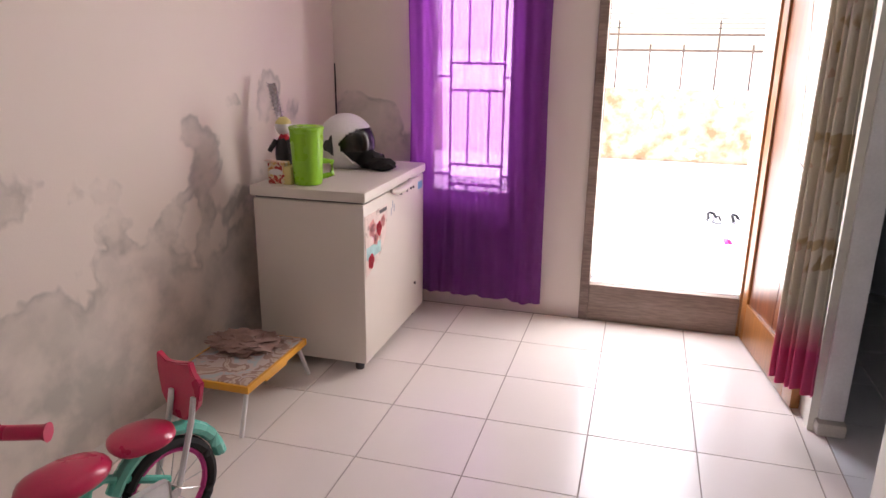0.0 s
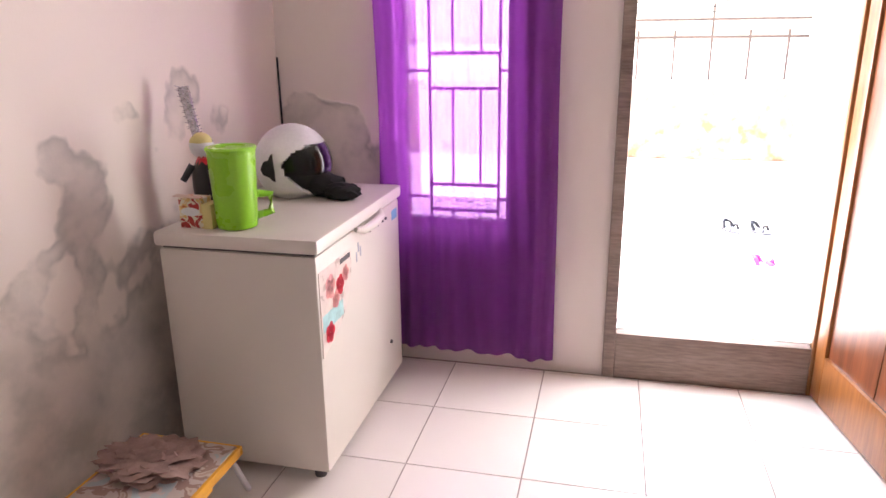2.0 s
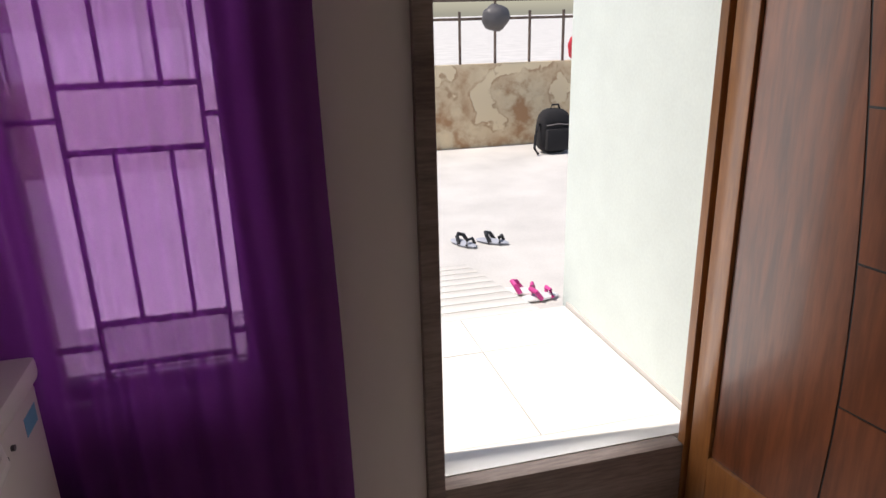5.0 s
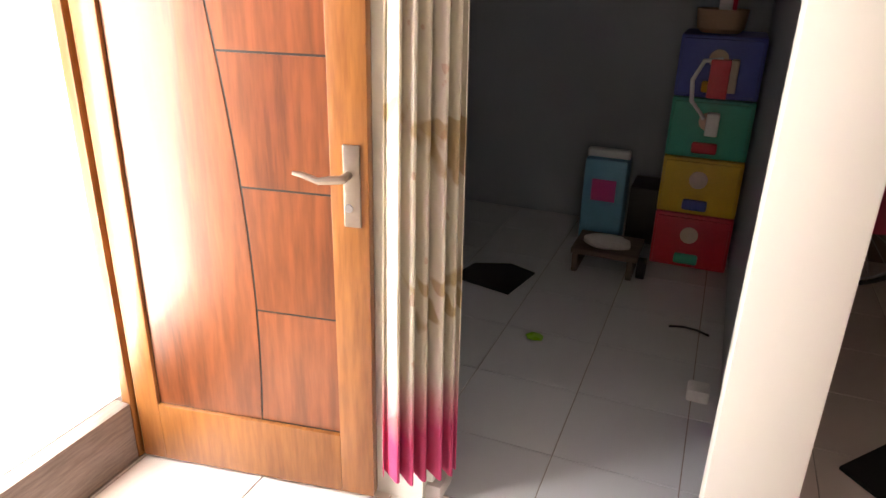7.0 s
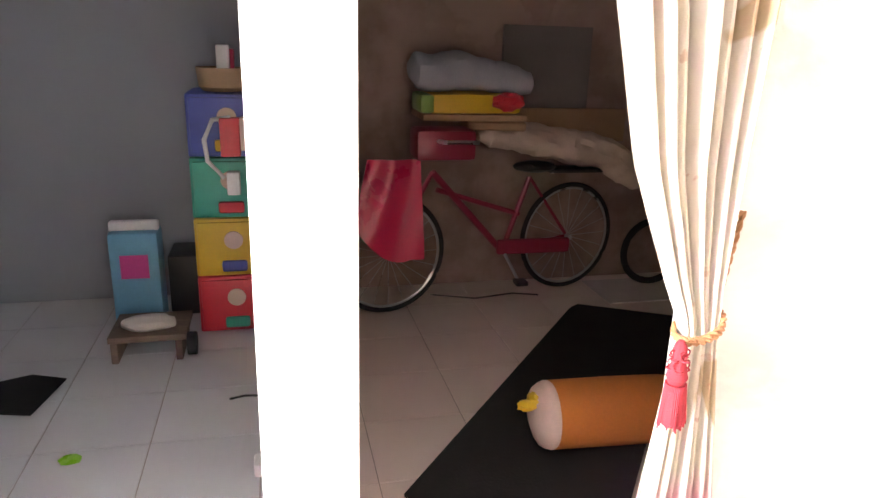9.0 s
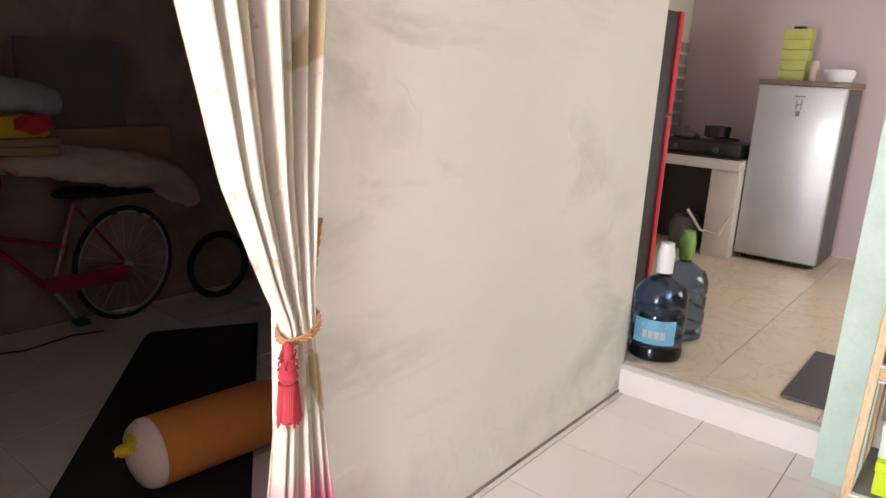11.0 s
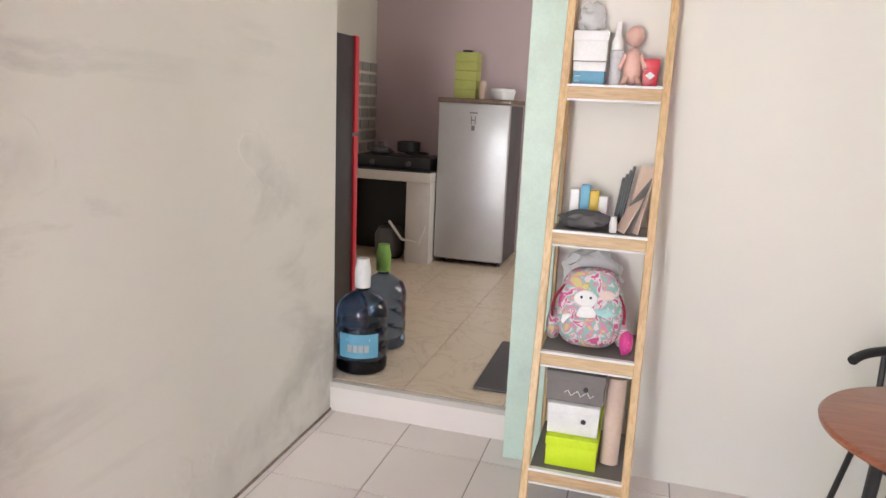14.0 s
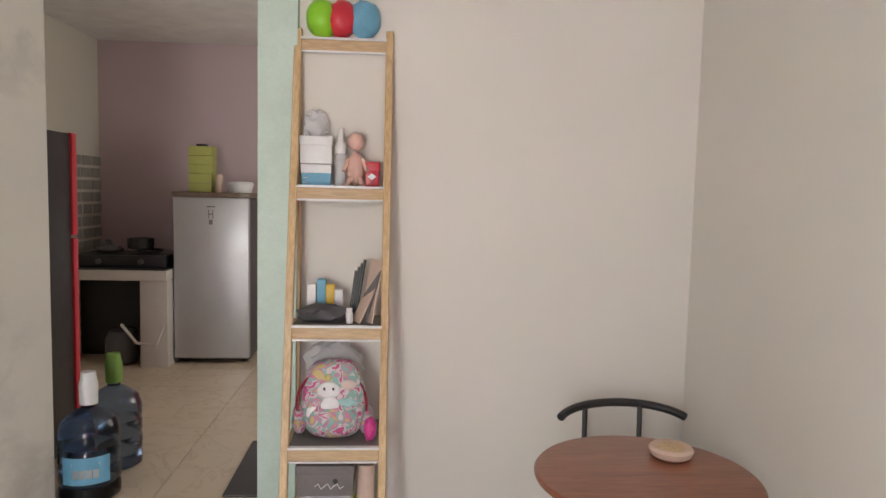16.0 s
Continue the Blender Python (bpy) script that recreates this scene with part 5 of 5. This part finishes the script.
# ---- kitchen ----
fr = thing("small_fridge", "silver single-door refrigerator by the kitchen wall", "refrigerator")
part("body", boxes((0.375, 0.97, -3.93, -3.37, KZ + 0.03, 1.52), bev=0.008), M_DGREY, fr)
dr = part("door", boxes((0.37, 0.975, -3.365, -3.305, KZ + 0.05, 1.53), bev=0.014), M_SILVER, fr, "plain silver door")
part("badge", boxes((0.64, 0.71, -3.305, -3.302, 1.45, 1.458), bev=0.001), M_DGREY, dr)
for x0, x1, z0, z1 in ((0.655, 0.662, 1.36, 1.43), (0.688, 0.695, 1.36, 1.43), (0.662, 0.688, 1.39, 1.4), (0.66, 0.69, 1.31, 1.35)):
    part("sticker", boxes((x0, x1, -3.305, -3.302, z0, z1), bev=0.001), M_GCARD, dr)
part("top", boxes((0.36, 0.985, -3.93, -3.3, 1.532, 1.57), bev=0.006), M_DWOOD, fr, "dark brown top")
for x in (0.42, 0.92):
    part("foot", lathe(B(), [(0.02, 0), (0.02, 0.04)], (x, -3.42, KZ), 10), M_BLACK, fr)
c = thing("tissue_boxes", "stack of yellow-green cartons on the refrigerator", "boxes")
for k in range(5):
    part("carton", boxes((0.73, 0.92, -3.72, -3.55, 1.57 + 0.077 * k, 1.645 + 0.077 * k), bev=0.003), M_TISSUE, c)
part("cap", boxes((0.79, 0.87, -3.68, -3.6, 1.954, 1.975), bev=0.004), M_BLACK, c)
solo("small_can", lathe(B(), [(0.028, 0), (0.03, 0.01), (0.03, 0.13), (0.02, 0.15)], (0.665, -3.55, 1.57), 18), M_LCARD, "small pale can on the refrigerator", "can")
solo("food_tub", lathe(B(), [(0.09, 0), (0.11, 0.07), (0.1, 0.09), (0.02, 0.095)], (0.49, -3.55, 1.57), 22), M_WHITEP, "white lidded tub on the refrigerator", "tub")
ct = thing("kitchen_counter", "rough cement kitchen counter with open front", "counter")
part("slab", boxes((0.985, 1.86, -4.08, -3.16, 0.86, 0.94), bev=0.01), M_STONE, ct, "pale worn slab")
part("support", boxes((0.985, 1.2, -4.08, -3.18, KZ, 0.86), bev=0.008), M_STONE, ct)
# shade under the slab, built as a solid block in plain black
part("recess_shade", boxes((1.2, 1.86, -4.07, -3.65, KZ, 0.86)), M_BLACK, ct, "black block standing in for shade under the counter")
part("worktop", boxes((1.0, 1.86, -4.07, -3.19, 0.94, 0.952), bev=0.002), M_BLACK, ct)
sv = thing("gas_stove", "black two-burner gas stove on the counter", "stove")
part("body", boxes((1.03, 1.75, -3.75, -3.28, 0.955, 1.05), bev=0.01), M_BLACK, sv)
for x in (1.22, 1.55):
    part("grate", tube(B(), ring((x, -3.5, 1.075), 0.1, "Z", 24), 0.009, 6, True), M_BLACK, sv)
    part("knob", bar(B(), (x, -3.28, 1.0), (x, -3.255, 1.0), 0.022), M_DGREY, sv)
solo("cooking_pot", lathe(B(), [(0.08, 0), (0.1, 0.01), (0.105, 0.09), (0.1, 0.092), (0.09, 0.02)], (1.3, -3.5, 1.083), 24), M_BLACK, "blackened small pot on the stove", "pot")
solo("pot_lid", lathe(B(), [(0.1, 0), (0.09, 0.02), (0.03, 0.04), (0.02, 0.06), (0.025, 0.075)], (1.56, -3.5, 1.083), 24), M_DGREY, "dark pot lid lying on the stove", "lid")
gs = thing("gas_cylinder", "dark gas cylinder under the counter", "gas cylinder")
part("body", lathe(B(), [(0.1, 0), (0.13, 0.03), (0.135, 0.2), (0.1, 0.27), (0.03, 0.29)], (1.4, -3.35, KZ), 26), M_DGREY, gs)
part("hose", tube(B(), [(1.4, -3.35, KZ + 0.3), (1.32, -3.12, KZ + 0.36), (1.2, -3.1, KZ + 0.22), (1.05, -3.1, KZ + 0.2), (1.0, -3.14, KZ + 0.35)], 0.012, 8), M_STONE, gs, "pale gas hose")
rf = thing("tall_refrigerator", "black two-door refrigerator with red door edges", "refrigerator")
part("body", boxes((0.925, 1.52, -1.42, -0.86, KZ + 0.03, 1.88), bev=0.01), M_BLACK, rf)
part("door", boxes((0.915, 1.52, -1.48, -1.422, KZ + 0.05, 1.32), bev=0.012), M_RED, rf, "red lower door")
part("door", boxes((0.915, 1.52, -1.48, -1.422, 1.335, 1.885), bev=0.012), M_RED, rf, "red upper door")
for y in (-0.92, -1.4):
    part("foot", boxes((0.96, 1.02, y - 0.03, y + 0.03, KZ, KZ + 0.035)), M_BLACK, rf)


def gallon(x, y, cap, label):
    b = thing("water_bottle", label, "water bottle", "water bottles")
    part("bottle", lathe(B(), [(0.1, 0), (0.132, 0.012), (0.134, 0.06), (0.126, 0.075), (0.134, 0.09), (0.134, 0.15), (0.127, 0.165), (0.134, 0.18), (0.134, 0.235), (0.127, 0.25), (0.134, 0.265), (0.134, 0.32), (0.115, 0.37), (0.06, 0.41), (0.032, 0.425), (0.032, 0.47)], (x, y, KZ), 36), M_BOTTLE, b, "translucent blue bottle")
    part("cap", lathe(B(), [(0.04, 0), (0.042, 0.09), (0.033, 0.135), (0.033, 0.15), (0.01, 0.152)], (x, y, KZ + 0.44), 24), cap, b, "tall plastic cap")
    return b


g = gallon(0.6, -0.83, M_WHITEP, "blue water bottle with white cap on the kitchen step")
bm = B()
for k in range(9):
    a0, a1 = radians(90 + 40 - 10 * k + 20), radians(90 + 40 - 10 * (k + 1) + 20)
    vs = [bm.verts.new((0.6 + 0.1365 * math.cos(a), -0.83 + 0.1365 * math.sin(a), KZ + z)) for a, z in ((a0, 0.1), (a1, 0.1), (a1, 0.225), (a0, 0.225))]
    bm.faces.new(vs)
bmesh.ops.remove_doubles(bm, verts=bm.verts[:], dist=0.0005)
bmesh.ops.solidify(bm, geom=bm.faces[:], thickness=0.001)
part("label", bm, M_LBLUE, g, "light blue paper label")
for a0, a1, z0, z1 in ((128, 118, 0.13, 0.17), (116, 106, 0.13, 0.17), (104, 94, 0.13, 0.17), (92, 82, 0.13, 0.17), (130, 80, 0.19, 0.2)):
    bm = B()
    bm.faces.new([bm.verts.new((0.6 + 0.1385 * math.cos(radians(a)), -0.83 + 0.1385 * math.sin(radians(a)), KZ + z)) for a, z in ((a0, z0), (a1, z0), (a1, z1), (a0, z1))])
    bmesh.ops.solidify(bm, geom=bm.faces[:], thickness=0.001)
    part("print_bar", bm, M_WHITEP, g)
gallon(0.63, -1.2, M_DKGREEN, "blue water bottle with green cap behind the other")
solo("kitchen_mat", boxes((-0.35, -0.02, -1.5, -0.78, KZ + 0.001, KZ + 0.014), bev=0.005), M_DGREY, "dark grey rubber mat at the kitchen's entrance", "mat")
# brick pattern tiles behind the stove
kt = struct("kitchen_splashback", boxes((1.85, 1.859, -4.07, -3.25, 1.03, 1.9)), M_CREAM, "white joints between grey brick tiles")
brick_mesh = None
for row in range(8):
    for k in range(4):
        if brick_mesh is None:
            o = part("brick_tile", boxes((1.84, 1.851, 0.0, 0.165, 0.0, 0.08), bev=0.002), M_BRICKTILE, kt)
            brick_mesh = o.data
        else:
            o = new("brick_tile", brick_mesh)
            o.parent = kt
        o.location = (0, -4.06 + 0.195 * k + (0.0 if row % 2 else 0.02), 1.045 + 0.105 * row)

# ---- outside ----
struct("threshold", boxes((DX0, 0.608, YF + 0.039, YFO, 0.0, 0.206)), M_TILE_P, "white tiled threshold")
porch = struct("porch", boxes((-2.3, 0.61, YFO, 5.12, -0.2, 0.2)), M_GROUT, "white tiled porch")
ramp_ob = struct("porch_ramp", beam(B(), (-0.91, 5.1, 0.13), (-0.91, 6.35, -0.075), 2.78, 0.13), M_GROUT, "tiled ramp down to the yard")
for k in range(9):
    strip = part("strip_tile", boxes((-2.3, 0.48, 0.003, 0.127, 0.0, 0.008), bev=0.002), M_TILE_P, ramp_ob)
    strip.matrix_world = pose(0, 5.12 + 0.134 * k, 0.198 - 0.022 * k, -9.3)
struct("porch_wall", boxes((0.61, 0.8, YFO + 0.002, 5.17, -0.1, CZ)), M_OUT, "pale green painted porch wall")
struct("porch_wall_joint", boxes((0.6, 0.612, YFO, 5.12, 0.2, 0.226), bev=0.003), M_STONE, "grey cement joint along the porch wall")
bm = B()
bmesh.ops.create_grid(bm, x_segments=40, y_segments=40, size=400)
struct("ground", bm, M_CONC, "pale sunlit concrete yard").location = (0, 0, -0.02)
yw = struct("yard_wall", boxes((-9, 12, 10.2, 10.35, -0.1, 0.93), bev=0.01), M_YARDWALL, "low tan wall with brown stains")
rl = thing("railing", "white and brown metal railing on the yard wall", "railing")
for k in range(26):
    x = -3 + 0.42 * k
    part("post", beam(B(), (x, 10.28, 0.93), (x, 10.28, 1.5 + 0.3 * (k % 3 == 0)), 0.025, 0.025), M_DWOOD, rl)
for zz in (1.42, 1.62):
    part("rail", beam(B(), (-3.2, 10.28, zz), (7.8, 10.28, zz), 0.03, 0.03), M_DWOOD, rl)
for k in range(6):
    part("wire", bar(B(), (-3.2, 10.26, 1.7 + 0.06 * k), (7.8, 10.26, 1.7 + 0.06 * k), 0.006, seg=5), M_BLACK, rl)
solo("hung_helmet", blob(B(), (2.0, 10.14, 1.43), (0.16, 0.14, 0.14), 0.15, 2, 3), M_DGREY, "dark helmet hung on the railing", "helmet")
solo("hung_strip", blob(B(), (2.95, 10.17, 1.08), (0.05, 0.03, 0.13), 0.25, 2, 4), M_RED, "small red cloth hung on the railing", "cloth")
bp = thing("backpack", "black backpack standing in the yard", "backpack")
bm = B()
blob(bm, (0, 0, 0), (1, 1, 1), 0.03, 1.5, 3)
for v in bm.verts:
    q = [math.copysign(abs(k) ** 0.6, k) for k in v.co]
    v.co = Vector((2.5 + 0.2 * q[0] * (1 - 0.12 * max(0, q[2])), 9.62 + 0.12 * q[1], 0.225 + 0.245 * q[2]))
part("body", bm, M_BLACKCLOTH, bp)
part("pocket", boxes((2.36, 2.64, 9.46, 9.53, 0.02, 0.26), bev=0.03), M_BLACKCLOTH, bp)
part("zip", tube(B(), [(2.37, 9.495, 0.3), (2.5, 9.485, 0.315), (2.63, 9.495, 0.3)], 0.006, 6), M_GCARD, bp)
part("loop", tube(B(), [(2.45, 9.6, 0.46), (2.47, 9.6, 0.51), (2.54, 9.6, 0.51), (2.56, 9.6, 0.46)], 0.012, 6), M_BLACKCLOTH, bp)
for sx in (-1, 1):
    part("strap", tube(B(), [(2.5 + sx * 0.19, 9.55, 0.32), (2.5 + sx * 0.25, 9.53, 0.2), (2.5 + sx * 0.27, 9.5, 0.06), (2.5 + sx * 0.24, 9.46, 0.0)], 0.014, 6), M_BLACKCLOTH, bp)


def sandal(x, y, z, rot, sole, strap, label, name="sandal"):
    s = thing(name, label, "sandal", "sandals at the door")
    bm = blob(B(), (0, 0, 0.014), (0.045, 0.12, 0.016), 0.05)
    part("sole", bm, sole, s)
    part("strap", tube(B(), [(-0.042, 0.0, 0.015), (-0.03, 0.03, 0.06), (0.0, 0.05, 0.07), (0.03, 0.03, 0.06), (0.042, 0.0, 0.015)], 0.014, 8), strap, s)
    part("strap", tube(B(), [(-0.04, -0.07, 0.015), (-0.025, -0.06, 0.055), (0.025, -0.06, 0.055), (0.04, -0.07, 0.015)], 0.011, 8), strap, s)
    s.matrix_world = pose(x, y, z, 0, 0, rot)


sandal(0.6, 6.76, -0.018, 28, M_GREYCLOTH, M_BLACK, "black and white sandal on the concrete")
sandal(0.8, 6.74, -0.018, 50, M_GREYCLOTH, M_BLACK, "black and white sandal on the concrete")
sandal(0.66, 5.83, -0.018, 65, M_WHITEP, M_PINKP, "child's pink and white sandal at the step")
sandal(0.72, 5.72, -0.018, 95, M_WHITEP, M_PINKP, "child's pink and white sandal at the step")

# ---- floor tiles ----
def tiles(parent, x0, y0, nx, ny, size, z, material, clip, gap=0.004, h=0.006):
    bm = boxes((gap / 2, size - gap / 2, gap / 2, size - gap / 2, z - h, z), bev=0.0012)
    full = mesh_ob("tile", bm, material, False)
    me_ = full.data
    bpy.data.objects.remove(full)
    cx0, cx1, cy0, cy1 = clip
    for i in range(nx):
        for j in range(ny):
            a0, a1, b0, b1 = x0 + i * size, x0 + (i + 1) * size, y0 + j * size, y0 + (j + 1) * size
            if a1 < cx0 + 0.01 or a0 > cx1 - 0.01 or b1 < cy0 + 0.01 or b0 > cy1 - 0.01:
                continue
            if a0 >= cx0 and a1 <= cx1 and b0 >= cy0 and b1 <= cy1:
                o = new("tile", me_)
                o.location = (a0, b0, 0)
            else:
                bm = boxes((max(a0, cx0) + gap / 2 - a0, min(a1, cx1) - gap / 2 - a0, max(b0, cy0) + gap / 2 - b0, min(b1, cy1) - gap / 2 - b0, z - h, z))
                o = mesh_ob("tile", bm, material, False)
                o.location = (a0, b0, 0)
            o.parent = parent


tiles(floor, -2.158, -0.78, 8, 13, 0.4, 0.0, M_TILE, (-2.15, XR + 0.06, YBB + 0.02, YF - 0.02), 0.005)
tiles(floor_bed, 0.642, -0.78, 8, 8, 0.4, 0.0, M_TILE_B, (XR + 0.062, 3.45, -0.64, 2.26))
tiles(floor_bed, 0.642, 2.02, 8, 6, 0.4, 0.0, M_TILE_G, (XR + 0.062, 3.45, 2.265, YF - 0.012))
tiles(floor_bed, 0.642, 4.02, 8, 3, 0.4, 0.0, M_TILE_G, (0.802, 3.45, YF - 0.01, 5.0))
tiles(floor_kit, -2.2, -4.145, 9, 8, 0.5, KZ, M_TILE_K, (-2.2, 1.86, -4.08, -0.645))
tiles(porch, -2.3, YFO, 5, 2, 0.6, 0.206, M_TILE_P, (-2.3, 0.598, YFO, 5.12), 0.003)
